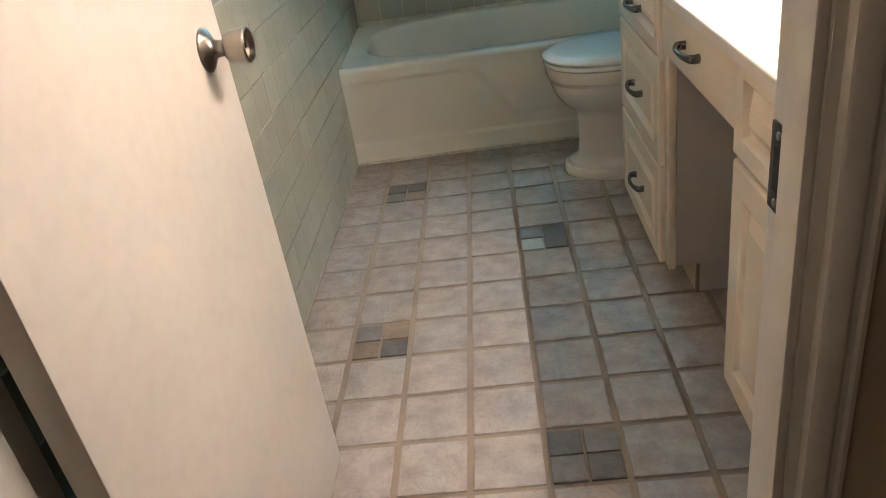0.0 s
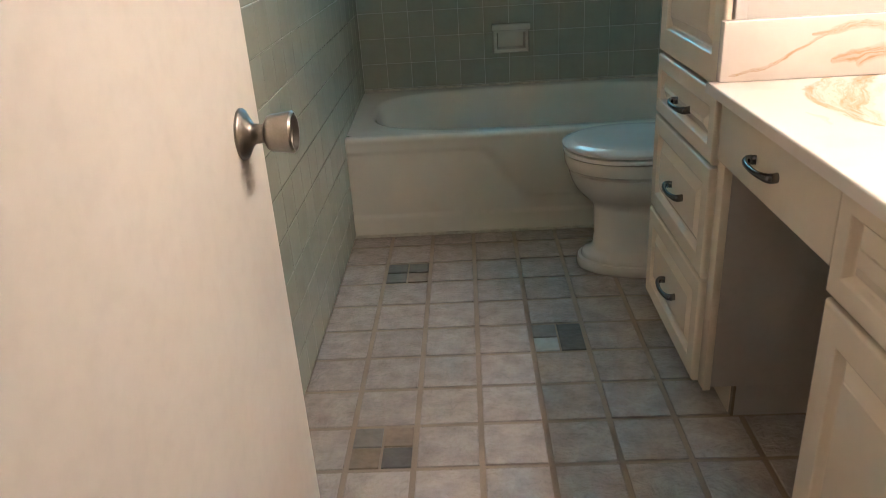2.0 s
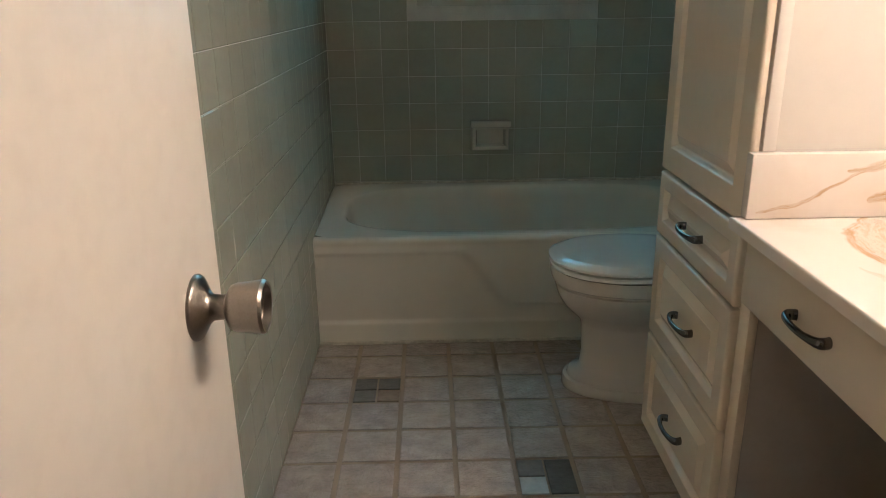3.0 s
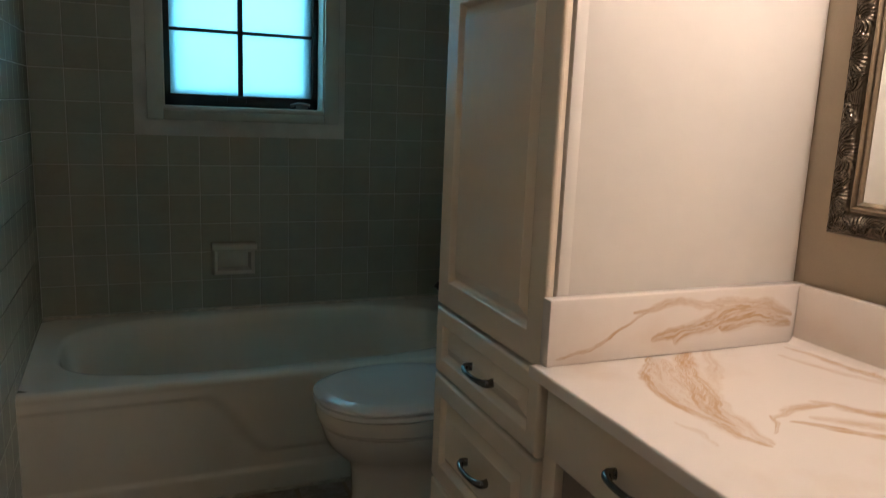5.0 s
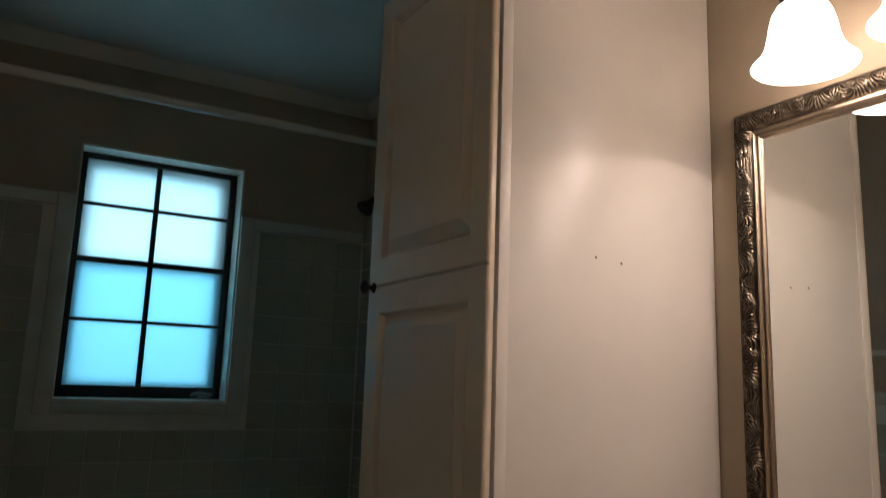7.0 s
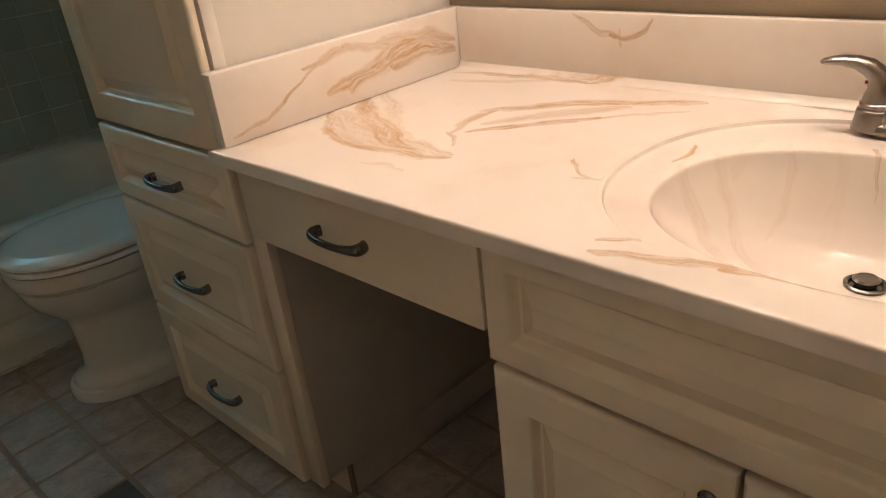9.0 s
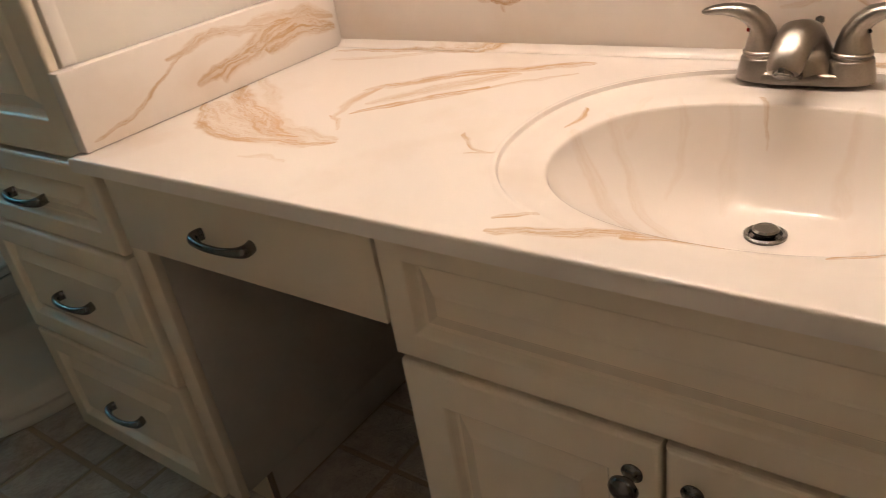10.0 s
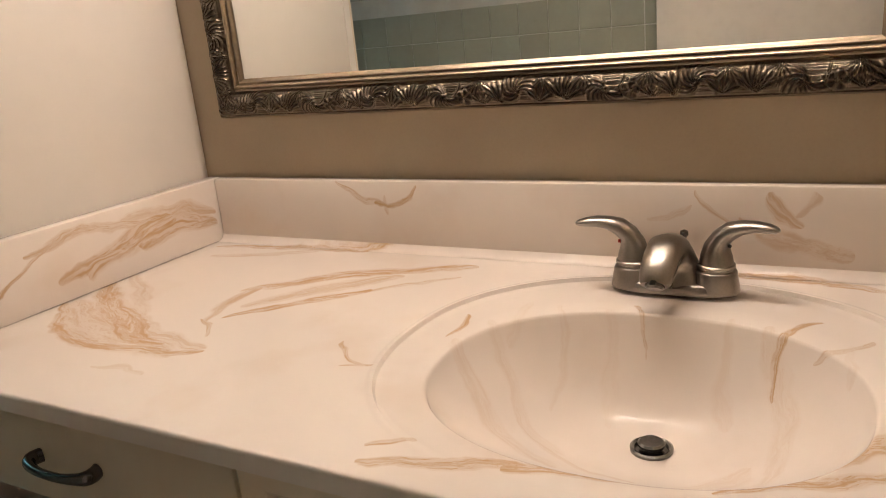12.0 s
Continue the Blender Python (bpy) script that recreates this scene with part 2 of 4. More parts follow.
def marble(name, first, second, strokes):
    """Cultured marble: cream with tan strokes that were drawn through it, each combed into strands along its run.
    first and second: the two axes of the face. A stroke: start, end, bow, half width (m), strength."""
    m = bpy.data.materials.new(name)
    m.use_nodes = True
    t = m.node_tree
    b = t.nodes["Principled BSDF"]
    L = t.links.new

    def node(kind, **inputs):
        n = t.nodes.new(kind)
        for key, value in inputs.items():
            n.inputs[key.replace("_", " ")].default_value = value
        return n

    def maths(op, *args, clamp=False):
        n = t.nodes.new("ShaderNodeMath")
        n.operation, n.use_clamp = op, clamp
        for k, v in enumerate(args):
            if isinstance(v, (int, float)):
                n.inputs[k].default_value = v
            else:
                L(v, n.inputs[k])
        return n.outputs[0]

    def vec(op, a, c, d=None):
        n = t.nodes.new("ShaderNodeVectorMath")
        n.operation = op
        for k, v in enumerate((a, c, d)):
            if v is None:
                continue
            if isinstance(v, tuple):
                n.inputs[k].default_value = v
            else:
                L(v, n.inputs[k])
        return n.outputs[0]

    co = t.nodes.new("ShaderNodeTexCoord").outputs["Object"]
    slow, quick = node("ShaderNodeTexNoise", Scale=11.0, Detail=2.0), node("ShaderNodeTexNoise", Scale=42.0, Detail=3.0)
    L(co, slow.inputs["Vector"])
    L(co, quick.inputs["Vector"])
    bent = vec("MULTIPLY_ADD", vec("SUBTRACT", slow.outputs["Color"], (0.5, 0.5, 0.5)), (0.042, 0.042, 0.042), co)
    bent = vec("MULTIPLY_ADD", vec("SUBTRACT", quick.outputs["Color"], (0.5, 0.5, 0.5)), (0.011, 0.011, 0.011), bent)
    sep = t.nodes.new("ShaderNodeSeparateXYZ")
    L(bent, sep.inputs[0])
    face = t.nodes.new("ShaderNodeCombineXYZ")
    L(sep.outputs[first], face.inputs[0])
    L(sep.outputs[second], face.inputs[1])
    best, lie = None, None
    for k, (a0, a1, b0, b1, bow, half, strength) in enumerate(strokes):
        run = math.hypot(b0 - a0, b1 - a1)
        mp = node("ShaderNodeMapping", Location=(a0, a1, 0), Rotation=(0, 0, math.atan2(b1 - a1, b0 - a0)), Scale=(run, run, 1))
        mp.vector_type = "TEXTURE"
        L(face.outputs[0], mp.inputs["Vector"])
        uv = t.nodes.new("ShaderNodeSeparateXYZ")
        L(mp.outputs[0], uv.inputs[0])
        u = uv.outputs[0]
        hump = maths("MULTIPLY", maths("MULTIPLY", u, maths("SUBTRACT", 1.0, u)), 4.0)
        v = maths("MULTIPLY_ADD", hump, -bow, uv.outputs[1])
        wide = maths("MAXIMUM", maths("MULTIPLY", maths("POWER", maths("MAXIMUM", hump, 0.0), 0.32), half / run), 0.00001)
        inside = maths("MULTIPLY", maths("SUBTRACT", 1.0, maths("DIVIDE", maths("ABSOLUTE", v), wide)), 2.2, clamp=True)
        mask = maths("MULTIPLY", inside, strength)
        at = t.nodes.new("ShaderNodeCombineXYZ")
        L(maths("MULTIPLY", u, run * 13.0), at.inputs[0])
        L(maths("MULTIPLY", v, run * (1.1 / max(half, 0.007) + 45.0)), at.inputs[1])
        at.inputs[2].default_value = 3.7 * k
        if best is None:
            best, lie = mask, at.outputs[0]
            continue
        pick = t.nodes.new("ShaderNodeMix")
        pick.data_type = "VECTOR"
        L(maths("GREATER_THAN", mask, best), pick.inputs["Factor"])
        L(lie, pick.inputs["A"])
        L(at.outputs[0], pick.inputs["B"])
        lie = pick.outputs["Result"]
        best = maths("MAXIMUM", best, mask)
    strand = node("ShaderNodeTexNoise", Scale=1.0, Detail=3.5, Roughness=0.62, Distortion=0.9)
    L(lie, strand.inputs["Vector"])
    combed = node("ShaderNodeMapRange", From_Min=0.44, From_Max=0.70)
    L(strand.outputs[0], combed.inputs["Value"])
    fine = maths("PINGPONG", strand.outputs[0], 0.045)
    thread = node("ShaderNodeMapRange", From_Min=0.030, From_Max=0.045, To_Max=0.55)
    L(fine, thread.inputs["Value"])
    drawn = maths("ADD", maths("MULTIPLY", combed.outputs[0], 0.85), maths("ADD", thread.outputs[0], 0.33), clamp=True)
    haze = node("ShaderNodeTexNoise", Scale=7.0, Detail=4.0)
    L(bent, haze.inputs["Vector"])
    faint = node("ShaderNodeMapRange", From_Min=0.53, From_Max=0.78, To_Max=0.22)
    L(haze.outputs[0], faint.inputs["Value"])
    total = maths("ADD", maths("MULTIPLY", best, drawn), faint.outputs[0], clamp=True)
    mix = t.nodes.new("ShaderNodeMix")
    mix.data_type = "RGBA"
    mix.inputs["A"].default_value, mix.inputs["B"].default_value = (0.795, 0.725, 0.66, 1), (0.54, 0.345, 0.18, 1)
    L(total, mix.inputs["Factor"])
    L(mix.outputs["Result"], b.inputs["Base Color"])
    gloss = node("ShaderNodeMapRange", To_Min=0.08, To_Max=0.16)
    L(haze.outputs[0], gloss.inputs["Value"])
    L(gloss.outputs[0], b.inputs["Roughness"])
    return m


CRESCENT = [
    (1.195, -0.750, 1.112, -1.130, -0.17, 0.017, 0.95),
    (1.270, -0.755, 1.105, -1.045, -0.05, 0.030, 0.95),
    (1.200, -0.770, 1.095, -1.095, -0.09, 0.040, 0.60),
    (1.165, -0.900, 1.118, -1.125, -0.03, 0.018, 0.60),
    (1.310, -0.760, 1.170, -0.940, 0.06, 0.016, 0.40),
]
DRIFTS = [
    (1.185, -1.055, 1.340, -1.050, 0.17, 0.012, 0.75),
    (1.290, -1.010, 1.465, -1.310, 0.07, 0.021, 1.00),
    (1.205, -1.065, 1.350, -1.215, 0.00, 0.014, 1.00),
    (1.330, -1.195, 1.425, -1.305, 0.00, 0.007, 0.60),
    (1.245, -1.055, 1.410, -1.230, 0.03, 0.022, 0.55),
    (1.480, -0.790, 1.520, -1.190, 0.02, 0.013, 0.85),
    (1.430, -0.820, 1.500, -1.010, -0.05, 0.014, 0.45),
    (1.192, -1.038, 1.150, -1.098, 0.14, 0.005, 0.90),
    (1.184, -1.268, 1.139, -1.348, -0.12, 0.004, 0.80),
    (1.128, -1.303, 1.142, -1.348, 0.05, 0.0035, 0.70),
    (1.030, -1.020, 1.045, -1.100, 0.10, 0.006, 0.30),
]
DECK = [
    (1.238, -1.384, 1.308, -1.374, -0.16, 0.006, 1.00),
    (0.990, -1.422, 1.026, -1.468, 0.08, 0.006, 0.85),
    (0.962, -1.435, 1.012, -1.575, 0.05, 0.011, 0.95),
    (1.000, -1.550, 1.064, -1.745, 0.03, 0.019, 1.00),
    (1.025, -1.710, 1.098, -1.860, 0.04, 0.011, 0.95),
    (1.078, -1.770, 1.165, -1.860, 0.06, 0.018, 1.00),
    (1.312, -1.732, 1.382, -1.778, 0.12, 0.006, 0.95),
    (1.308, -1.762, 1.346, -1.824, -0.08, 0.005, 0.65),
    (1.505, -1.665, 1.488, -1.840, 0.03, 0.014, 0.85),
    (1.387, -1.568, 1.348, -1.588, 0.10, 0.0035, 0.75),
]
BOWL = [
    (1.232, -1.395, 1.145, -1.540, -0.08, 0.018, 0.23),
    (1.275, -1.435, 1.165, -1.615, -0.13, 0.0065, 0.27),
    (1.300, -1.415, 1.195, -1.535, -0.06, 0.010, 0.18),
    (1.362, -1.440, 1.285, -1.440, 0.05, 0.008, 0.12),
    (1.370, -1.480, 1.270, -1.500, 0.06, 0.006, 0.14),
    (1.372, -1.545, 1.290, -1.555, 0.00, 0.010, 0.09),
    (1.372, -1.680, 1.300, -1.685, 0.00, 0.010, 0.15),
    (1.362, -1.725, 1.185, -1.730, 0.08, 0.014, 0.22),
    (1.155, -1.650, 1.240, -1.715, -0.10, 0.018, 0.23),
    (1.335, -1.800, 1.262, -1.800, 0.00, 0.006, 0.15),
    (1.205, -1.745, 1.150, -1.640, 0.10, 0.012, 0.16),
]
SIDE = [
    (0.985, 0.812, 1.175, 0.890, -0.06, 0.0045, 0.85),
    (1.140, 0.882, 1.360, 0.872, 0.08, 0.011, 0.75),
    (1.185, 0.820, 1.285, 0.846, 0.05, 0.012, 1.00),
    (1.230, 0.828, 1.410, 0.872, 0.04, 0.024, 0.95),
    (1.330, 0.842, 1.516, 0.834, 0.06, 0.020, 0.95),
    (1.395, 0.872, 1.516, 0.858, 0.05, 0.014, 0.70),
    (1.250, 0.888, 1.460, 0.874, 0.04, 0.011, 0.55),
]
REAR = [
    (-1.040, 0.909, -1.122, 0.876, 0.08, 0.0055, 0.75),
    (-1.108, 0.876, -1.197, 0.909, 0.16, 0.007, 0.95),
    (-1.126, 0.888, -1.135, 0.858, 0.05, 0.0045, 0.60),
    (-1.618, 0.902, -1.668, 0.860, 0.12, 0.0045, 0.60),
    (-1.712, 0.906, -1.748, 0.858, 0.18, 0.012, 0.80),
    (-1.760, 0.906, -1.738, 0.872, -0.15, 0.006, 0.65),
    (-1.550, 0.869, -1.615, 0.881, 0.08, 0.006, 0.45),
    (-1.670, 0.868, -1.810, 0.828, 0.06, 0.012, 0.55),
]
M_MARBLE = marble("cultured_marble", 0, 1, CRESCENT + DRIFTS + DECK + BOWL)
M_MARBLE_SIDE = marble("cultured_marble_side", 0, 2, SIDE)
M_MARBLE_REAR = marble("cultured_marble_rear", 1, 2, REAR)

# ---- makers ----


def link(name, bm, mat, parent=None, label="", smooth=False):
    me = bpy.data.meshes.new(name)
    bmesh.ops.recalc_face_normals(bm, faces=bm.faces)
    bm.to_mesh(me)
    bm.free()
    me.materials.append(mat)
    if smooth:
        for p in me.polygons:
            p.use_smooth = True
        me.set_sharp_from_angle(angle=radians(42))
    ob = new(name, me)
    ob.parent = parent
    if label:
        ob["label"] = label
    return ob


def part(name, bm, mat, parent, label="", smooth=True):
    return link(name, bm, mat, parent, label, smooth)


def thing(name, label, category, group=""):
    return tagged(new(name), label, category, group)


def box(bm, x0, x1, y0, y1, z0, z1, r=0.0, seg=2):
    vs = bmesh.ops.create_cube(bm, size=1.0)["verts"]
    for v in vs:
        v.co = Vector((x0 if v.co.x < 0 else x1, y0 if v.co.y < 0 else y1, z0 if v.co.z < 0 else z1))
    if r:
        es = list({e for v in vs for e in v.link_edges})
        bmesh.ops.bevel(bm, geom=es, offset=r, segments=seg, profile=0.5, affect="EDGES")
    return bm


def B(*a, **k):
    return box(bmesh.new(), *a, **k)


def loft(bm, loops, caps=(True, True), closed=True):
    """Skin rows of points of equal number."""
    rows = [[bm.verts.new(p) for p in loop] for loop in loops]
    n = len(rows[0])
    for a, b in zip(rows, rows[1:]):
        for i in range(n if closed else n - 1):
            j = (i + 1) % n
            bm.faces.new((a[i], a[j], b[j], b[i]))
    if caps[0]:
        bm.faces.new(rows[0][::-1])
    if caps[1]:
        bm.faces.new(rows[-1])
    return bm


def lathe(bm, profile, m, seg=28):
    """A turned body: profile rows of (radius, height) along local z, at the pose m."""
    return loft(bm, [[m @ Vector((r * math.cos(2 * math.pi * i / seg), r * math.sin(2 * math.pi * i / seg), h)) for i in range(seg)] for r, h in profile])


def tube(bm, points, radii, seg=14, flat=1.0):
    pts = [Vector(p) for p in points]
    loops = []
    up = Vector((0, 0, 1))
    for i, p in enumerate(pts):
        d = (pts[min(i + 1, len(pts) - 1)] - pts[max(i - 1, 0)]).normalized()
        side = d.cross(up if abs(d.z) < 0.95 else Vector((0, 1, 0))).normalized()
        top = side.cross(d)
        r = radii[i] if hasattr(radii, "__len__") else radii
        loops.append([p + side * (r * math.cos(a)) + top * (r * flat * math.sin(a)) for a in (2 * math.pi * k / seg for k in range(seg))])
    return loft(bm, loops)


def spline(points, n):
    """Points along a smooth curve through the given ones."""
    p = [Vector(q) for q in points]
    p = [2 * p[0] - p[1], *p, 2 * p[-1] - p[-2]]
    out = []
    for i in range(1, len(p) - 2):
        for k in range(n):
            t = k / n
            a, b, c, d = p[i - 1 : i + 3]
            out.append(0.5 * (2 * b + (c - a) * t + (2 * a - 5 * b + 4 * c - d) * t * t + (3 * b - a - 3 * c + d) * t**3))
    return out + [p[-2]]


def raised(bm, y0, y1, z0, z1, xf, thick, border, sides=True):
    """A raised-panel front that faces -x, its face at xf."""
    cove = [(0.002, 0.0008), (0.004, 0.0035), (0.006, 0.0085), (0.008, 0.0125), (0.010, 0.014), (0.0125, 0.014), (0.033, 0.0026), (0.035, 0.0018), (0.037, 0.0)]
    rings = [(0, 0.0065), (0.0008, 0.0036), (0.0025, 0.0014), (0.0048, 0.0003), (0.007, 0), (border, 0)] + [(border + a, d) for a, d in cove]
    loops = []
    if sides:
        loops.append([(xf + thick, y, z) for y, z in ((y0, z0), (y1, z0), (y1, z1), (y0, z1))])
    for inset, deep in rings:
        loops.append([(xf + deep, y, z) for y, z in ((y0 + inset, z0 + inset), (y1 - inset, z0 + inset), (y1 - inset, z1 - inset), (y0 + inset, z1 - inset))])
    return loft(bm, loops, caps=(sides, True))


# ---- sizes of the room ----
WT = 0.077
RIGHT, BACK, FRONT, TOP = 1.54, 1.085, -1.905, 2.46
FACE = 0.977
P = 0.1555
TILE_TOP = 1.90

# ---- structure ----
S = "structure"
bm = B(-0.12, 0.0, -1.91, BACK + 0.12, 0, TOP)
wall_left = tagged(link("wall_left", bm, M_WALL), "left bathroom wall, tan paint above sage green tile", "wall", kind=S)
bm = B(RIGHT, RIGHT + 0.12, -1.91, BACK + 0.12, 0, TOP)
tagged(link("wall_right", bm, M_WALL), "tan painted wall behind vanity and toilet", "wall", kind=S)
W0, W1, WZ0, WZ1 = 0.43, 1.013, 1.18, 2.09
bm = bmesh.new()
for b in ((0, W0, 0, TOP), (W1, RIGHT, 0, TOP), (W0, W1, 0, WZ0), (W0, W1, WZ1, TOP)):
    box(bm, b[0], b[1], BACK, BACK + 0.16, b[2], b[3])
wall_back = tagged(link("wall_back", bm, M_WALL), "window wall over the tub, tiled below and painted above", "wall", kind=S)
JL, JR, DOOR_TOP = 0.114, 0.806, 2.04
bm = bmesh.new()
for b in ((-0.12, JL - 0.02, 0, TOP), (JR + 0.02, RIGHT + 0.12, 0, TOP), (JL - 0.02, JR + 0.02, DOOR_TOP + 0.02, TOP)):
    box(bm, b[0], b[1], FRONT - WT, FRONT, b[2], b[3])
tagged(link("wall_front", bm, M_WALL), "painted wall with the doorway to the hall", "wall", kind=S)
tagged(link("ceiling", B(-0.9, 2.1, -3.6, BACK + 0.16, TOP, TOP + 0.1), M_CEIL), "pale painted ceiling", "ceiling", kind=S)
floor = tagged(link("floor", B(-0.12, RIGHT + 0.12, FRONT - 0.05, BACK + 0.12, -0.1, -0.0035), M_FGROUT), "floor of beige stone-look tiles with brown grout", "floor", kind=S)
tagged(link("hall_floor", B(-0.9, 2.1, -3.6, FRONT - 0.05, -0.1, 0.0), M_HALL), "brown hall floor", "floor", kind=S)
bm = bmesh.new()
for b in ((-0.9, -0.8, -3.6, FRONT - WT), (2.0, 2.1, -3.6, FRONT - WT), (-0.8, 2.0, -3.6, -3.5)):
    box(bm, *b, 0, TOP)
for b in ((-0.8, -0.12), (RIGHT + 0.12, 2.0)):
    box(bm, *b, FRONT - WT, FRONT, 0, TOP)
tagged(link("wall_hall", bm, M_WALL), "tan painted hall walls", "wall", kind=S)

# door frame: jambs, stops and moulded hall casing
frame_1 = tagged(new("door_frame_1"), "cream painted door frame with moulded casing", "door frame", kind=S)
y0, y1 = FRONT - WT - 0.001, FRONT + 0.002
part("jamb", B(JL - 0.018, JL, y0, y1, 0, DOOR_TOP, r=0.001), M_TRIM, frame_1)
part("jamb", B(JR, JR + 0.018, y0, y1, 0, DOOR_TOP, r=0.001), M_TRIM, frame_1)
part("head", B(JL - 0.018, JR + 0.018, y0, y1, DOOR_TOP, DOOR_TOP + 0.018, r=0.001), M_TRIM, frame_1)
part("stop", B(JL, JL + 0.009, FRONT - WT, FRONT - 0.037, 0, DOOR_TOP, r=0.002), M_TRIM, frame_1)
part("stop", B(JR - 0.009, JR, FRONT - WT, FRONT - 0.037, 0, DOOR_TOP, r=0.002), M_TRIM, frame_1)


def casing(x, way, yface, ysign):
    """A casing board of moulded section that runs up beside the opening."""
    sec = [(0.001, 0.0), (0.001, 0.002), (0.009, 0.002), (0.0105, 0.011), (0.013, 0.0125), (0.024, 0.0145), (0.0275, 0.0135), (0.0285, 0.004), (0.0345, 0.004), (0.036, 0.010), (0.039, 0.012), (0.043, 0.0105), (0.046, 0.0)]
    b = bmesh.new()
    loft(b, [[(x + way * u, yface + ysign * d, z) for u, d in sec] for z in (0.0, DOOR_TOP + 0.06)])
    return b


part("casing", casing(JR, 1, FRONT - WT, -1), M_TRIM, frame_1)
part("casing", casing(JL, -1, FRONT - WT, -1), M_TRIM, frame_1)
part("casing", casing(JR, 1, FRONT, 1), M_TRIM, frame_1)
part("casing_head", B(JL - 0.06, JR + 0.06, FRONT - WT - 0.018, FRONT - WT, DOOR_TOP + 0.06, DOOR_TOP + 0.12, r=0.003), M_TRIM, frame_1)
bm = B(JR - 0.0025, JR - 0.0002, FRONT - 0.034, FRONT - 0.003, 0.83, 0.90, r=0.0005)
plate = part("strike_plate", bm, M_BRONZE, frame_1, "dark tarnished strike plate")
part("latch_hole", B(JR - 0.0032, JR - 0.0026, FRONT - 0.024, FRONT - 0.012, 0.848, 0.882), M_DARK, plate)
for z in (0.838, 0.892):
    bm = bmesh.new()
    lathe(bm, [(0.0005, 0.0012), (0.003, 0.001), (0.0035, 0)], pose(JR - 0.0026, FRONT - 0.018, z, 0, -90, 0), 10)
    part("screw", bm, M_NICKEL, plate)

# crown moulding round the ceiling
crown = tagged(new("crown_moulding"), "painted crown moulding at the ceiling", "moulding", kind=S)
sec = [(0, 0), (0, -0.052), (0.006, -0.052), (0.010, -0.046), (0.018, -0.030), (0.030, -0.016), (0.036, -0.010), (0.040, -0.006), (0.040, 0)]
for a, b, n in (((0, BACK), (RIGHT, BACK), (0, -1)), ((RIGHT, BACK), (RIGHT, FRONT), (-1, 0)), ((0, FRONT), (0, BACK), (1, 0))):
    bm = bmesh.new()
    loft(bm, [[(p[0] + n[0] * d, p[1] + n[1] * d, TOP + h - 0.0005) for d, h in sec] for p in (a, b)])
    part("moulding", bm, M_TRIM, crown)

# ---- window ----
window_1 = tagged(new("window_1"), "dark steel casement window with eight frosted panes", "window", kind=S)
GY = 1.185
for b in ((W0 - 0.001, W0 + 0.006, WZ0, WZ1), (W1 - 0.006, W1 + 0.001, WZ0, WZ1), (W0, W1, WZ1 - 0.006, WZ1 + 0.001)):
    part("reveal", B(b[0], b[1], BACK - 0.002, GY, b[2], b[3]), M_TRIM, window_1, smooth=False)
part("sill", B(W0, W1, BACK - 0.006, GY, WZ0 - 0.002, WZ0 + 0.016, r=0.004), M_TRIM, window_1, "pale tiled window sill")
fx0, fx1, fz0, fz1 = W0 + 0.007, W1 - 0.007, WZ0 + 0.017, WZ1 - 0.007
for b in ((fx0, fx0 + 0.022, fz0, fz1), (fx1 - 0.022, fx1, fz0, fz1), (fx0, fx1, fz0, fz0 + 0.042), (fx0, fx1, fz1 - 0.018, fz1)):
    part("frame_bar", B(b[0], b[1], GY - 0.018, GY + 0.02, b[2], b[3], r=0.003), M_IRON, window_1)
mx = 0.712
gx0, gx1, gz0, gz1 = fx0 + 0.022, fx1 - 0.022, fz0 + 0.042, fz1 - 0.018
bars = [1.472, 1.690, 1.896]
part("muntin", B(mx - 0.0085, mx + 0.0085, GY - 0.012, GY + 0.012, gz0, gz1, r=0.002), M_IRON, window_1)
for z, w in zip(bars, (0.006, 0.010, 0.006)):
    part("muntin", B(gx0, gx1, GY - 0.010, GY + 0.010, z - w, z + w, r=0.002), M_IRON, window_1)
edges = [gz0, *bars, gz1]
for a, b in zip(edges, edges[1:]):
    for c, d in ((gx0, mx), (mx, gx1)):
        low = a < 1.6
        part("pane", B(c, d, GY + 0.001, GY + 0.004, a, b), M_PANE2 if low else M_PANE, window_1, "aqua frosted glass pane" if low else "white frosted glass pane", smooth=False)
# outer sashes that show as soft borders through the frosting
for z0, z1, dy, w0, w1, zt, zb in ((1.690, gz1, 0.034, 0.030, 0.042, 0.040, 0.004), (gz0, 1.690, 0.022, 0.024, 0.034, 0.022, 0.016)):
    for b in ((gx0, gx0 + w0, z0, z1), (gx1 - w1, gx1, z0, z1), (gx0 + w0, gx1 - w1, z1 - zt, z1), (gx0 + w0, gx1 - w1, z0, z0 + zb)):
        part("outer_sash_bar", B(b[0], b[1], GY + dy, GY + dy + 0.012, b[2], b[3], r=0.002), M_SASH, window_1)
bm = B(0.66, 0.73, GY - 0.03, GY - 0.012, fz0 + 0.012, fz0 + 0.038, r=0.003)
part("latch", bm, M_IRON, window_1)
bm = bmesh.new()
tube(bm, spline([(0.90, GY - 0.02, WZ0 + 0.03), (0.93, GY - 0.04, WZ0 + 0.038), (0.97, GY - 0.05, WZ0 + 0.032)], 6), 0.006)
box(bm, 0.92, 0.965, GY - 0.03, GY - 0.012, WZ0 + 0.016, WZ0 + 0.04, r=0.004)
part("crank", bm, M_NICKEL, window_1, "metal window crank")
bm = bmesh.new()
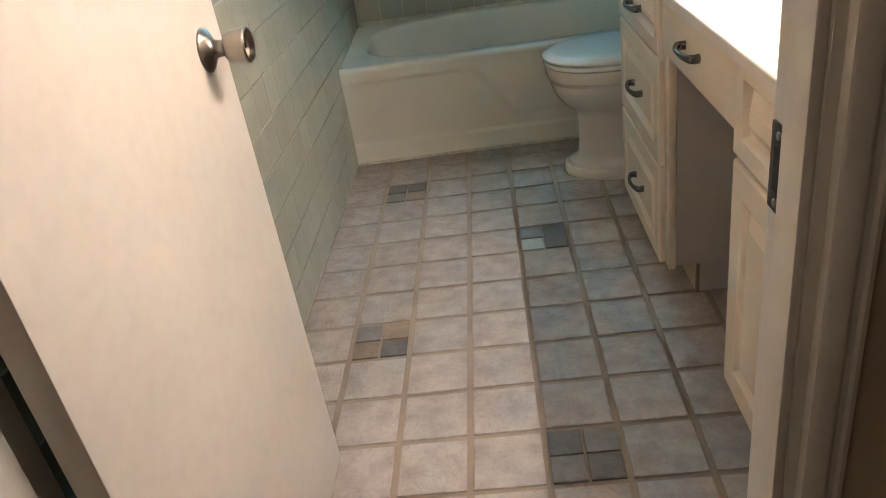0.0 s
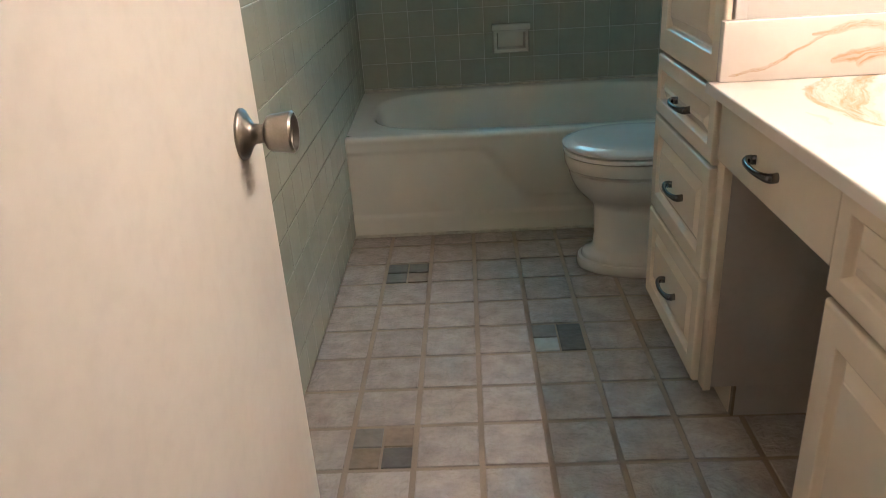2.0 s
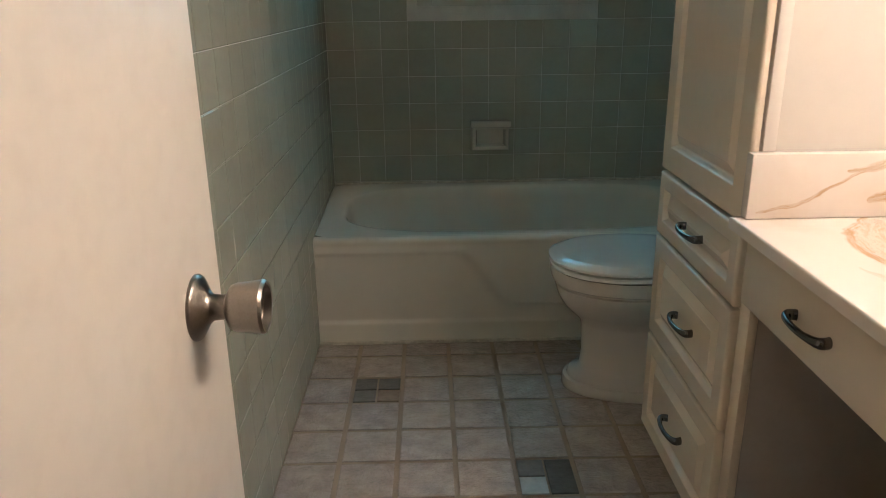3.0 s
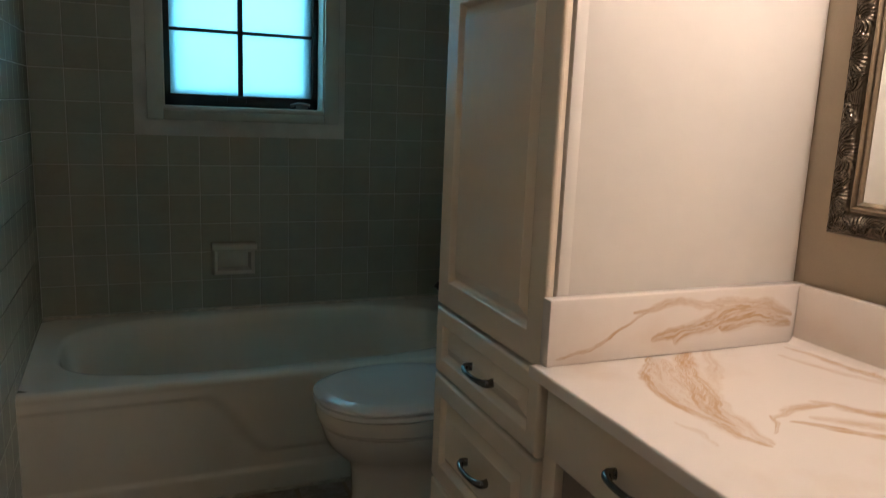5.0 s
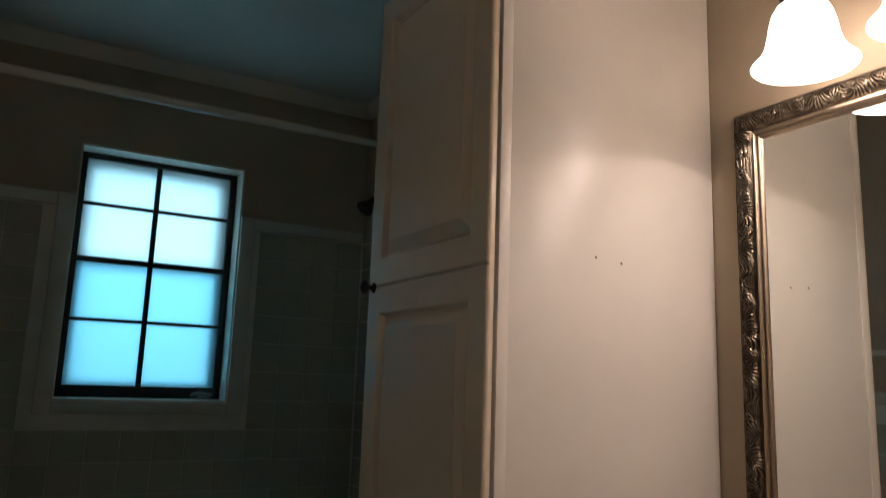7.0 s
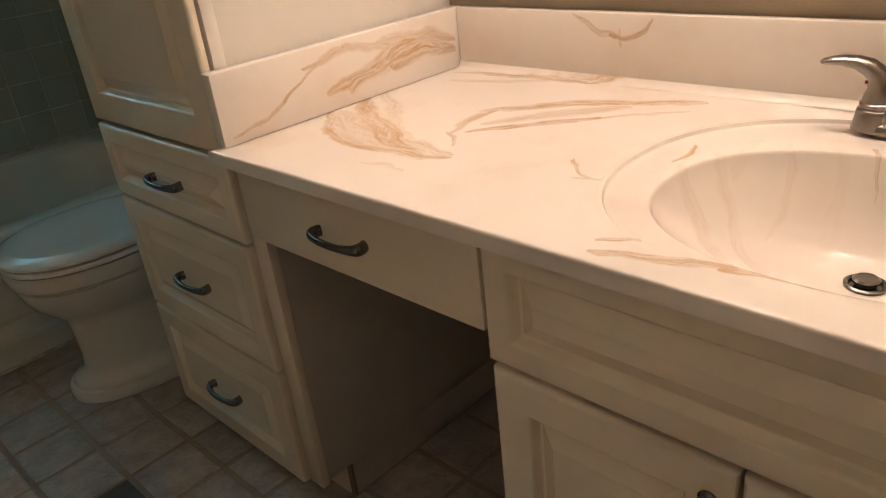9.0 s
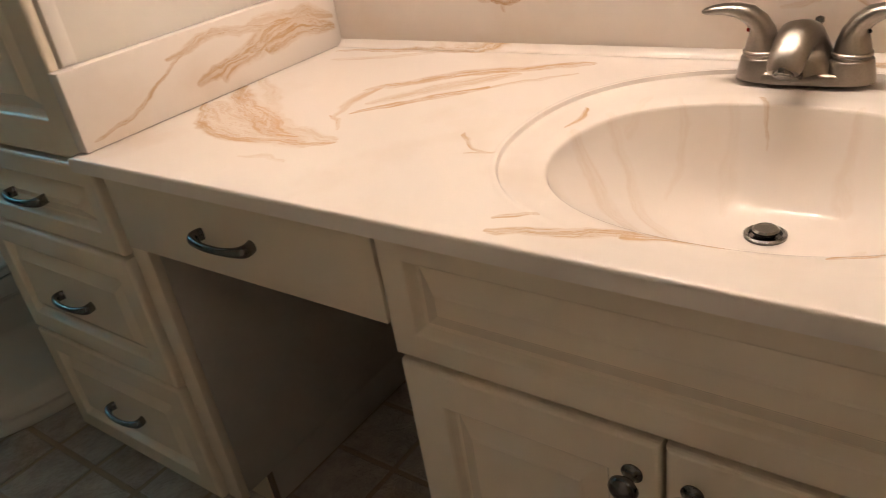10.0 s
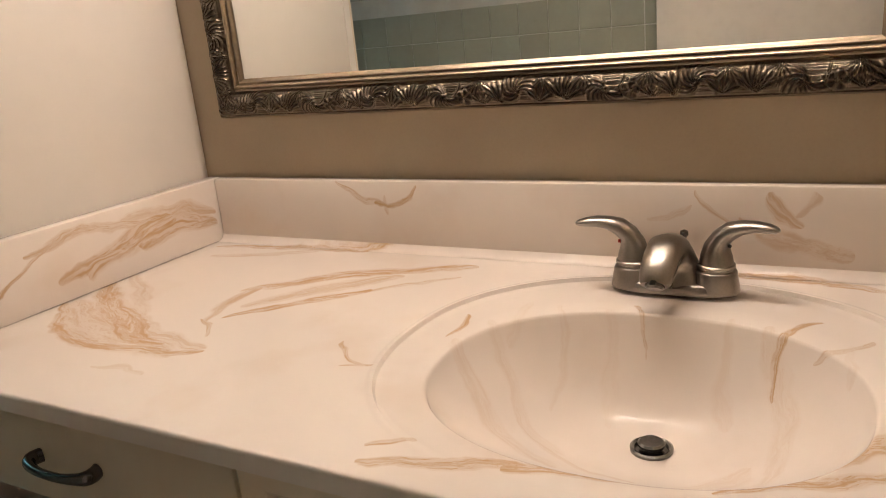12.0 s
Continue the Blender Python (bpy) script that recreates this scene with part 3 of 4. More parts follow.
for b in ((W0 - 0.3, W0 + 0.045, WZ0 - 0.3, WZ1 + 0.3), (W1 - 0.045, W1 + 0.3, WZ0 - 0.3, WZ1 + 0.3), (W0 + 0.045, W1 - 0.045, WZ1 - 0.05, WZ1 + 0.3), (W0 + 0.045, W1 - 0.045, WZ0 - 0.3, WZ0 + 0.065)):
    box(bm, b[0], b[1], BACK + 0.162, BACK + 0.20, b[2], b[3])
tagged(link("outer_wall", bm, M_WALL), "outer face of the window wall", "wall", kind=S)

# ---- bathtub ----
tub = thing("bathtub", "pale green enamel bathtub with moulded apron", "bathtub")
TY, TZ = 0.412, 0.395
bm = bmesh.new()
nx, nz = 140, 60
rows = []


def smooth01(v):
    v = min(1.0, max(0.0, v))
    return v * v * (3 - 2 * v)


for j in range(nz + 1):
    z = 0.368 * j / nz
    row = []
    for i in range(nx + 1):
        x = 0.002 + (RIGHT - 0.004) * i / nx
        line = 0.335 - 0.195 * smooth01((x - 0.50) / 0.20)
        d = 0.007 * smooth01((z - line) / (0.012 + 0.07 * (1 - abs(2 * min(1.0, max(0.0, (x - 0.46) / 0.28)) - 1))) + 0.5) + 0.009 * smooth01((0.082 - z) / 0.012 + 0.5)
        row.append((x, TY + 0.012 - d, z))
    rows.append(row)
# rolled rim from the apron to the deck
for dy, z in ((0.0045, 0.372), (0.0025, 0.379), (0.0035, 0.387), (0.009, 0.3935), (0.018, 0.3968), (0.03, 0.3975)):
    rows.append([(0.002 + (RIGHT - 0.004) * i / nx, TY + dy, z) for i in range(nx + 1)])
loft(bm, rows, caps=(False, False), closed=False)
part("apron", bm, M_TUB, tub)
bm = bmesh.new()
N = 96
cx, cy = RIGHT / 2, (TY + BACK) / 2 + 0.005


def rounded(ax, ay, z, power=3.2, ox=0.0, oy=0.0):
    out = []
    for k in range(N):
        a = 2 * math.pi * (k + 0.5) / N
        c, s = math.cos(a), math.sin(a)
        out.append((cx + ox + ax * math.copysign(abs(c) ** (2 / power), c), cy + oy + ay * math.copysign(abs(s) ** (2 / power), s), z))
    return out


hx, hy = RIGHT / 2 - 0.003, (BACK - TY) / 2 - 0.02


def deck_edge(z):
    out = []
    for k in range(N):
        a = 2 * math.pi * (k + 0.5) / N
        c, s = math.cos(a), math.sin(a)
        f = min(hx / abs(c), (hy + 0.008) / abs(s))
        out.append((cx + c * f, cy + s * f, z + 0.03 * smooth01((s * f + hy) / (2 * hy))))
    return out


def lift(loop):
    return [(x, y, z + 0.03 * smooth01((y - cy + hy) / (2 * hy))) for x, y, z in loop]


loops = [deck_edge(0.397)]
for inset, z in ((0.052, 0.397), (0.062, 0.394), (0.070, 0.383), (0.078, 0.35)):
    loops.append(lift(rounded(hx - inset - 0.02, hy - inset + 0.015, z)))
for inset, z in ((0.10, 0.25), (0.13, 0.14), (0.17, 0.10), (0.24, 0.085)):
    loops.append(rounded(hx - inset - 0.03, hy - inset + 0.015, z))
loft(bm, loops, caps=(False, True))
part("basin", bm, M_TUB, tub)
bm = bmesh.new()
lathe(bm, [(0.001, 0.012), (0.02, 0.011), (0.034, 0.006), (0.036, 0)], pose(RIGHT - 0.11, cy, 0.30, 0, -80, 0), 20)
part("overflow_plate", bm, M_BRONZE, tub, "dark overflow plate")
bm = bmesh.new()
tube(bm, [(0.004, TY - 0.004, 0.004), (0.7, TY + 0.001, 0.004), (RIGHT - 0.02, TY - 0.001, 0.004)], 0.007, 8)
tube(bm, [(0.003, TY + 0.004, 0.0), (0.003, TY + 0.004, 0.2), (0.003, TY - 0.001, 0.395)], 0.005, 8)
tube(bm, [(0.003, BACK - 0.006, 0.43), (0.75, BACK - 0.006, 0.43), (RIGHT - 0.003, BACK - 0.006, 0.43)], 0.006, 8)
part("caulk_bead", bm, M_CAULK, tub, "yellowed caulk bead")

# ---- toilet ----
toilet = thing("toilet", "off-white china toilet with closed glossy lid", "toilet")
TC = 0.125


def egg(x_front, x_back, half, z, power=2.2, n=48):
    mid = x_front + (x_back - x_front) * 0.48
    out = []
    for k in range(n):
        a = 2 * math.pi * k / n
        c, s = math.cos(a), math.sin(a)
        ax = (x_back - mid) if c > 0 else (mid - x_front)
        out.append((mid + ax * math.copysign(abs(c) ** (2 / power), c), TC + half * math.copysign(abs(s) ** (2 / power), s), z))
    return out


bm = bmesh.new()
rows = [(0.824, 1.50, 0.150, 0.0), (0.822, 1.50, 0.152, 0.004), (0.823, 1.50, 0.151, 0.026), (0.827, 1.50, 0.148, 0.032), (0.838, 1.49, 0.140, 0.034), (0.841, 1.49, 0.138, 0.046), (0.845, 1.49, 0.134, 0.050), (0.868, 1.48, 0.118, 0.060), (0.876, 1.48, 0.111, 0.075), (0.880, 1.47, 0.108, 0.12), (0.878, 1.45, 0.109, 0.205), (0.872, 1.44, 0.113, 0.222), (0.846, 1.42, 0.134, 0.244), (0.818, 1.39, 0.158, 0.275), (0.804, 1.36, 0.171, 0.302), (0.797, 1.34, 0.178, 0.325), (0.796, 1.33, 0.179, 0.336), (0.803, 1.33, 0.174, 0.340), (0.801, 1.33, 0.176, 0.344), (0.786, 1.33, 0.187, 0.352), (0.781, 1.33, 0.190, 0.366), (0.780, 1.33, 0.190, 0.384), (0.784, 1.33, 0.187, 0.392)]
# the foot stands a little forward of the bowl's middle line
loft(bm, [[(x, y - 0.024 * smooth01((0.27 - r[3]) / 0.14), z) for x, y, z in egg(*r)] for r in rows])
part("bowl", bm, M_TOILET, toilet)
bm = bmesh.new()
loft(bm, [egg(*r) for r in ((0.784, 1.26, 0.184, 0.3945), (0.777, 1.265, 0.190, 0.399), (0.776, 1.265, 0.191, 0.406), (0.780, 1.262, 0.188, 0.4105), (0.798, 1.25, 0.172, 0.412))])
part("seat", bm, M_LID, toilet)
bm = bmesh.new()
loft(bm, [egg(*r) for r in ((0.800, 1.25, 0.170, 0.413), (0.797, 1.25, 0.172, 0.4165), (0.777, 1.266, 0.190, 0.4175), (0.774, 1.268, 0.192, 0.420), (0.774, 1.268, 0.192, 0.4255), (0.777, 1.266, 0.190, 0.428), (0.806, 1.246, 0.164, 0.4385), (0.810, 1.243, 0.161, 0.4392), (0.86, 1.20, 0.13, 0.4405), (0.93, 1.13, 0.08, 0.441))])
part("lid", bm, M_LID, toilet, "glossy white closed lid")
for dy in (-0.08, 0.08):
    part("hinge", B(1.262, 1.292, TC + dy - 0.018, TC + dy + 0.018, 0.394, 0.428, r=0.006), M_LID, toilet)
part("tank", B(1.315, RIGHT - 0.012, TC - 0.215, TC + 0.215, 0.396, 0.73, r=0.022, seg=3), M_TOILET, toilet)
part("tank_lid", B(1.305, RIGHT - 0.008, TC - 0.225, TC + 0.225, 0.731, 0.765, r=0.012, seg=3), M_TOILET, toilet)
bm = bmesh.new()
tube(bm, [(1.305, TC + 0.13, 0.67), (1.298, TC + 0.16, 0.668), (1.295, TC + 0.205, 0.664)], 0.007, 10)
part("flush_lever", bm, M_NICKEL, toilet)

# ---- cabinets ----


def pull(parent, y, z, length=0.108, x=None):
    """An arched pull with flared feet."""
    x = FACE if x is None else x
    b = bmesh.new()
    h = length / 2
    half = [(0.001, 0.90), (-0.007, 0.95), (-0.0145, 0.93), (-0.020, 0.80), (-0.025, 0.50), (-0.027, 0.20)]
    pts = spline([(x + d, y + h * k, z - 0.004) for d, k in half] + [(x + d, y - h * k, z - 0.004) for d, k in half[::-1]], 4)
    n = len(pts) - 1
    radii = [0.0050 + 0.0030 * smooth01((abs(2 * i / n - 1) - 0.15) / 0.6) for i in range(n + 1)]
    tube(b, pts, radii, 12, 1.15)
    part("handle", b, M_PEWTER, parent, "dark pewter arched handle")


def knob(parent, x, y, z, r=0.0155, mat=None):
    b = bmesh.new()
    lathe(b, [(0.011, 0), (0.0115, 0.002), (0.008, 0.004), (0.0055, 0.008), (0.0055, 0.014), (r * 0.75, 0.018), (r, 0.022), (r * 0.98, 0.026), (r * 0.75, 0.030), (r * 0.3, 0.0325), (0.0005, 0.033)], pose(x, y, z, 0, -90, 0), 20)
    part("knob", b, mat or M_PEWTER, parent, "dark pewter round knob")


D0, D1 = -0.248, -0.738
tower = thing("linen_tower", "tall cream linen cabinet over three drawers", "cabinet")
part("body", B(FACE + 0.0195, RIGHT - 0.003, D1, D0, 0.775, 2.185, r=0.001), M_MELAMINE, tower, "white melamine cabinet side")
part("edge_strip", B(FACE + 0.0195, FACE + 0.042, D1 - 0.003, D1, 0.914, 2.185, r=0.001), M_MELAMINE, tower)
bm = bmesh.new()
raised(bm, D1 + 0.002, D0, 0.778, 1.498, FACE, 0.0145, 0.058)
raised(bm, D1 + 0.002, D0, 1.4982, 2.187, FACE, 0.0145, 0.058)
for hx, hz in ((1.216, 1.534), (1.279, 1.529)):
    b = bmesh.new()
    lathe(b, [(0.0022, 0.0), (0.0022, 0.0006), (0.0004, 0.0007)], pose(hx, D1, hz, 90, 0, 0), 10)
    part("screw_hole", b, M_DARK, tower)
door = part("door", bm, M_CAB, tower, "cream raised two-panel door", smooth=False)
knob(door, FACE, D0 - 0.032, 1.496, 0.014, M_BRONZE)
drawers = thing("drawer_cabinet", "cream three-drawer base cabinet with pewter pulls", "cabinet")
part("carcass", B(FACE + 0.045, RIGHT - 0.003, D1, D0, 0.085, 0.772, r=0.001), M_CAB, drawers, smooth=False)
part("stile", B(FACE + 0.014, FACE + 0.032, D1 - 0.045, D1 - 0.003, 0.076, 0.634, r=0.002), M_CAB, drawers)
part("side_panel", B(FACE + 0.0325, RIGHT - 0.004, D1 - 0.044, D1 - 0.001, 0.085, 0.765, r=0.001), M_CABGREY, drawers, "greyish cream side panel")
part("plinth", B(1.070, RIGHT - 0.004, D1 - 0.042, D0, 0.0, 0.0845), M_CABGREY, drawers, smooth=False)
part("plinth_edge", B(1.063, 1.0695, D1 - 0.0435, D1 - 0.030, 0.0, 0.0845), M_HALL, drawers, "bare brown board edge", smooth=False)
part("toe_board", B(1.060, 1.0695, D1 - 0.029, D0, 0.0, 0.0845), M_CAB, drawers, smooth=False)
for z0, z1 in ((0.615, 0.770), (0.347, 0.608), (0.073, 0.340)):
    bm = bmesh.new()
    raised(bm, D1 + 0.004, D0, z0, z1, FACE, 0.019, 0.036 if z1 - z0 < 0.2 else 0.044)
    d = part("drawer", bm, M_CAB, drawers, "cream raised-panel drawer front", smooth=False)
    pull(d, (D0 + D1) / 2 - 0.010, (z0 + z1) / 2 + 0.002)

K0, K1 = -0.757, -1.276
knee = thing("knee_drawer", "plain cream drawer over the knee space", "drawer")
part("drawer_front", B(FACE + 0.004, FACE + 0.024, K1 + 0.002, K0, 0.637, 0.773, r=0.003), M_CAB, knee)
part("drawer_box", B(FACE + 0.0245, RIGHT - 0.06, K1 + 0.03, K0 - 0.03, 0.66, 0.766), M_CABGREY, knee, smooth=False)
pull(knee, -1.013, 0.704, 0.110, FACE + 0.004)

sink_base = thing("sink_cabinet", "cream two-door sink base cabinet", "cabinet")
S0, S1 = -1.280, FRONT + 0.004
part("carcass", B(FACE + 0.045, RIGHT - 0.003, S1, S0, 0.11, 0.655, r=0.001), M_CAB, sink_base, smooth=False)
part("side_panel", B(FACE + 0.024, RIGHT - 0.003, S0 - 0.018, S0, 0.656, 0.773), M_CAB, sink_base, smooth=False)
part("plinth", B(1.05, RIGHT - 0.004, S1, S0, 0.0, 0.1095), M_CABGREY, sink_base, smooth=False)
bm = bmesh.new()
raised(bm, S1 + 0.02, S0, 0.601, 0.772, FACE, 0.02, 0.036)
part("false_front", bm, M_CAB, sink_base, "raised-panel false drawer front", smooth=False)
MID = -1.600
for y0, y1, ky in ((MID + 0.002, S0 - 0.004, MID + 0.030), (S1 + 0.02, MID - 0.002, MID - 0.030)):
    bm = bmesh.new()
    raised(bm, y0, y1, 0.135, 0.592, FACE, 0.02, 0.052)
    d = part("door", bm, M_CAB, sink_base, "cream raised-panel door", smooth=False)
    knob(d, FACE, ky, 0.545)

# ---- countertop with moulded bowl ----
CZ, CF = 0.797, 0.951
C0, C1 = D1 - 0.003, FRONT + 0.003
top = thing("countertop", "cream cultured marble vanity top with moulded oval bowl", "countertop")
SX, SY = 1.195, -1.612
corners = [(CF, C1), (RIGHT - 0.003, C1), (RIGHT - 0.003, C0), (CF, C0)]
angles = sorted([2 * math.pi * k / 120 for k in range(120)] + [math.atan2(y - SY, x - SX) % (2 * math.pi) for x, y in corners])


def edge_loop(inset, z):
    out = []
    for a in angles:
        c, s = math.cos(a), math.sin(a)
        fx = ((RIGHT - 0.003 - inset - SX) if c > 0 else (SX - CF - inset)) / max(abs(c), 1e-9)
        fy = ((C0 - inset - SY) if s > 0 else (SY - C1 - inset)) / max(abs(s), 1e-9)
        f = min(fx, fy)
        out.append((SX + c * f, SY + s * f, z))
    return out


def oval(ax, ay, z, ox=0.0, power=2.25):
    """A slightly squared oval about the bowl's centre."""
    out = []
    for a in angles:
        c, s = math.cos(a), math.sin(a)
        r = (abs(c / ax) ** power + abs(s / ay) ** power) ** (-1 / power)
        out.append((SX + ox + r * c, SY + r * s, z))
    return out


bm = bmesh.new()
loops = [edge_loop(0, CZ - 0.022), edge_loop(0, CZ - 0.021), edge_loop(0, CZ - 0.0045), edge_loop(0, CZ - 0.0038), edge_loop(0.0005, CZ - 0.0018), edge_loop(0.0017, CZ - 0.0005), edge_loop(0.0036, CZ), edge_loop(0.006, CZ), edge_loop(0.014, CZ)]
ring = 0.034
for ax, ay, dz in ((0.256, 0.284, 0.0), (0.253, 0.281, 0.0003), (0.250, 0.278, 0.0012), (0.247, 0.275, 0.0008), (0.2445, 0.2725, -0.0042), (0.240, 0.268, -0.0052), (0.233, 0.260, -0.0055)):
    # the raised ring dies away towards the front edge
    loops.append([(x, y, CZ + dz * smooth01((math.cos(t) + 0.95) / 0.55)) for t, (x, y, z) in zip(angles, oval(ax, ay, CZ, ring))])
loops.append([(x, y, CZ - 0.0022 - 0.0038 * smooth01((math.cos(t) + 0.95) / 0.55)) for t, (x, y, z) in zip(angles, oval(0.197, 0.234, CZ, 0.012))])
loops += [oval(0.1735, 0.2115, CZ - 0.0058), oval(0.1715, 0.2095, CZ - 0.0068), oval(0.170, 0.2078, CZ - 0.010), oval(0.168, 0.205, CZ - 0.018)]
steps = 14
for k in range(1, steps + 1):
    left_over = (1 - k / steps) ** 1.35
    z = CZ - 0.018 - 0.106 * (1 - left_over)
    u = left_over ** 0.5
    back, front, side = 0.022 + 0.080 * left_over ** 0.34, 0.022 + 0.212 * left_over ** 0.62, 0.022 + 0.183 * left_over ** 0.40
    ox, oy = 0.066 * (1 - u), -0.002 * (1 - u)
    loop = []
    for t in angles:
        c, q = math.cos(t), math.sin(t)
        ax = (back + 0.066 * u if c > 0 else front - 0.066 * u)
        power = 2 + 0.25 * u
        r = (abs(c / ax) ** power + abs(q / side) ** power) ** (-1 / power)
        loop.append((SX + ox + r * c, SY + oy + r * q, z))
    loops.append(loop)
loft(bm, loops, caps=(False, True))
part("top", bm, M_MARBLE, top)
bm = bmesh.new()
box(bm, RIGHT - 0.022, RIGHT - 0.0025, C1, C0 - 0.0275, CZ - 0.001, 0.914, r=0.004)
part("backsplash", bm, M_MARBLE_REAR, top)
bm = bmesh.new()
loft(bm, [[(RIGHT - 0.022 + 0.001, y, CZ + 0.014), (RIGHT - 0.026, y, CZ + 0.0045), (RIGHT - 0.036, y, CZ + 0.0008), (RIGHT - 0.021, y, CZ - 0.002)] for y in (C1 + 0.002, C0 - 0.028)])
part("cove", bm, M_MARBLE, top)
part("side_splash", B(CF + 0.018, RIGHT - 0.0025, C0 - 0.027, C0 - 0.0005, CZ + 0.0005, 0.914, r=0.003), M_MARBLE_SIDE, top)

drain = thing("sink_drain", "dark nickel sink drain with raised stopper", "drain")
DX, DY, DZ = SX + 0.066, SY - 0.002, CZ - 0.124
bm = bmesh.new()
lathe(bm, [(0.0235, 0.0), (0.0235, 0.003), (0.021, 0.0045), (0.0185, 0.003), (0.018, -0.004)], pose(DX, DY, DZ + 0.0005), 32)
part("flange", bm, M_PEWTER, drain)
bm = bmesh.new()
lathe(bm, [(0.004, -0.006), (0.0145, 0.006), (0.015, 0.009), (0.0125, 0.011), (0.011, 0.0105), (0.0005, 0.0112)], pose(DX, DY, DZ), 28)
part("stopper", bm, M_PEWTER, drain)

# ---- faucet ----
faucet = thing("faucet", "brushed nickel two-handle bathroom faucet", "faucet")
FX, FY, FZ = 1.446, -1.603, CZ - 0.0002


def pill(half_l, half_w, z, power=3.0, n=40, ox=0.0):
    out = []
    for k in range(n):
        a = 2 * math.pi * k / n
        c, s = math.cos(a), math.sin(a)
        out.append((FX + ox + half_w * math.copysign(abs(c) ** (2 / 2.4), c), FY + half_l * math.copysign(abs(s) ** (2 / power), s), z))
    return out


bm = bmesh.new()
loft(bm, [pill(0.079, 0.029, FZ), pill(0.079, 0.029, FZ + 0.0035), pill(0.075, 0.0275, FZ + 0.010), pill(0.068, 0.025, FZ + 0.0125)])
for way in (1, -1):
    lathe(bm, [(0.0285, 0.002), (0.0278, 0.008), (0.0255, 0.020), (0.0245, 0.0262), (0.023, 0.0275), (0.0205, 0.0278), (0.0205, 0.030)], pose(FX + 0.001, FY + way * 0.0505, FZ), 32)
part("base", bm, M_NICKEL, faucet)
bm = bmesh.new()
# centre line of the spout (dx, dy, dz), half width, half depth
line = [((0.001, 0.0, 0.002), 0.044, 0.0305), ((0.002, 0.0, 0.014), 0.039, 0.028), ((0.002, 0.0, 0.029), 0.032, 0.0245), ((-0.003, 0.001, 0.045), 0.0265, 0.0215), ((-0.015, 0.0015, 0.0575), 0.0238, 0.0185), ((-0.034, 0.002, 0.063), 0.023, 0.0168), ((-0.055, 0.003, 0.0585), 0.0222, 0.0155), ((-0.075, 0.004, 0.047), 0.0208, 0.0142), ((-0.086, 0.0045, 0.037), 0.019, 0.0125), ((-0.089, 0.0045, 0.0335), 0.0165, 0.0105)]
loops = []
for i, (mid, w, h) in enumerate(line):
    a, b = line[max(i - 1, 0)][0], line[min(i + 1, len(line) - 1)][0]
    d = Vector((b[0] - a[0], 0, b[2] - a[2])).normalized()
    nrm = Vector((-d.z, 0, d.x))
    loops.append([Vector((FX, FY, FZ)) + Vector(mid) + Vector((0, w * math.copysign(abs(math.cos(t)) ** 0.9, math.cos(t)), 0)) + nrm * (h * math.sin(t)) for t in (2 * math.pi * k / 36 for k in range(36))])
loft(bm, loops)
spout = part("spout", bm, M_NICKEL, faucet)
bm = bmesh.new()
lathe(bm, [(0.0115, -0.002), (0.0115, 0.004), (0.009, 0.006), (0.0005, 0.0055)], pose(FX - 0.088, FY + 0.0045, FZ + 0.0345, 0, 215, 0), 20)
part("aerator", bm, M_PEWTER, spout)
bm = bmesh.new()
lathe(bm, [(0.003, 0), (0.003, 0.018), (0.0055, 0.021), (0.005, 0.026), (0.0005, 0.028)], pose(FX + 0.024, FY - 0.008, FZ + 0.042), 14)
part("pop_up_rod", bm, M_PEWTER, faucet)
for way in (1, -1):
    b = bmesh.new()
    hy = FY + way * 0.0505
    lathe(b, [(0.0205, 0.0305), (0.0225, 0.0315), (0.0225, 0.0345), (0.0208, 0.036)], pose(FX + 0.001, hy, FZ), 32)
    # the cone of the handle runs over into the lever in one sweep
    sweep = [((0.001, 0.0, 0.035), 0.0208, 0.0208), ((0.001, 0.0, 0.046), 0.0188, 0.0188), ((0.001, 0.001, 0.057), 0.0158, 0.0168), ((0.000, 0.006, 0.069), 0.0122, 0.0150), ((-0.002, 0.017, 0.0785), 0.0112, 0.0150), ((-0.004, 0.030, 0.0835), 0.0086, 0.0135), ((-0.007, 0.045, 0.0855), 0.0070, 0.0122), ((-0.010, 0.058, 0.0850), 0.0058, 0.0108), ((-0.013, 0.067, 0.0840), 0.0042, 0.0078), ((-0.014, 0.071, 0.0835), 0.0016, 0.0030)]
    rings = []
    for i, (mid, thick, wide) in enumerate(sweep):
        p, q = sweep[max(i - 1, 0)][0], sweep[min(i + 1, len(sweep) - 1)][0]
        d = Vector((q[0] - p[0], way * (q[1] - p[1]), q[2] - p[2])).normalized()
        across = Vector((1, 0, 0)) - d * d.x
        across.normalize()
        up = d.cross(across)
        at = Vector((FX + mid[0], hy + way * mid[1], FZ + mid[2]))
        rings.append([at + across * (wide * math.cos(t)) + up * (thick * math.sin(t)) for t in (2 * math.pi * k / 28 for k in range(28))])
    loft(b, rings)
    lever = part("lever", b, M_NICKEL, faucet)
    b = bmesh.new()
    lathe(b, [(0.0005, 0.0018), (0.0022, 0.0011), (0.0024, -0.002)], pose(FX - 0.006, hy + way * 0.0165, FZ + 0.060, -90 * way, 0, 0), 12)
    part("index_dot", b, simple("red_dot", Base_Color=(0.4, 0.02, 0.015, 1)) if way > 0 else M_DARK, lever)

# ---- mirror ----
mirror = thing("wall_mirror", "wall mirror in ornate antique silver leaf frame", "mirror")
MY0, MY1, MZ0, MZ1 = -0.805, -1.880, 1.022, 1.854
FW = 0.066


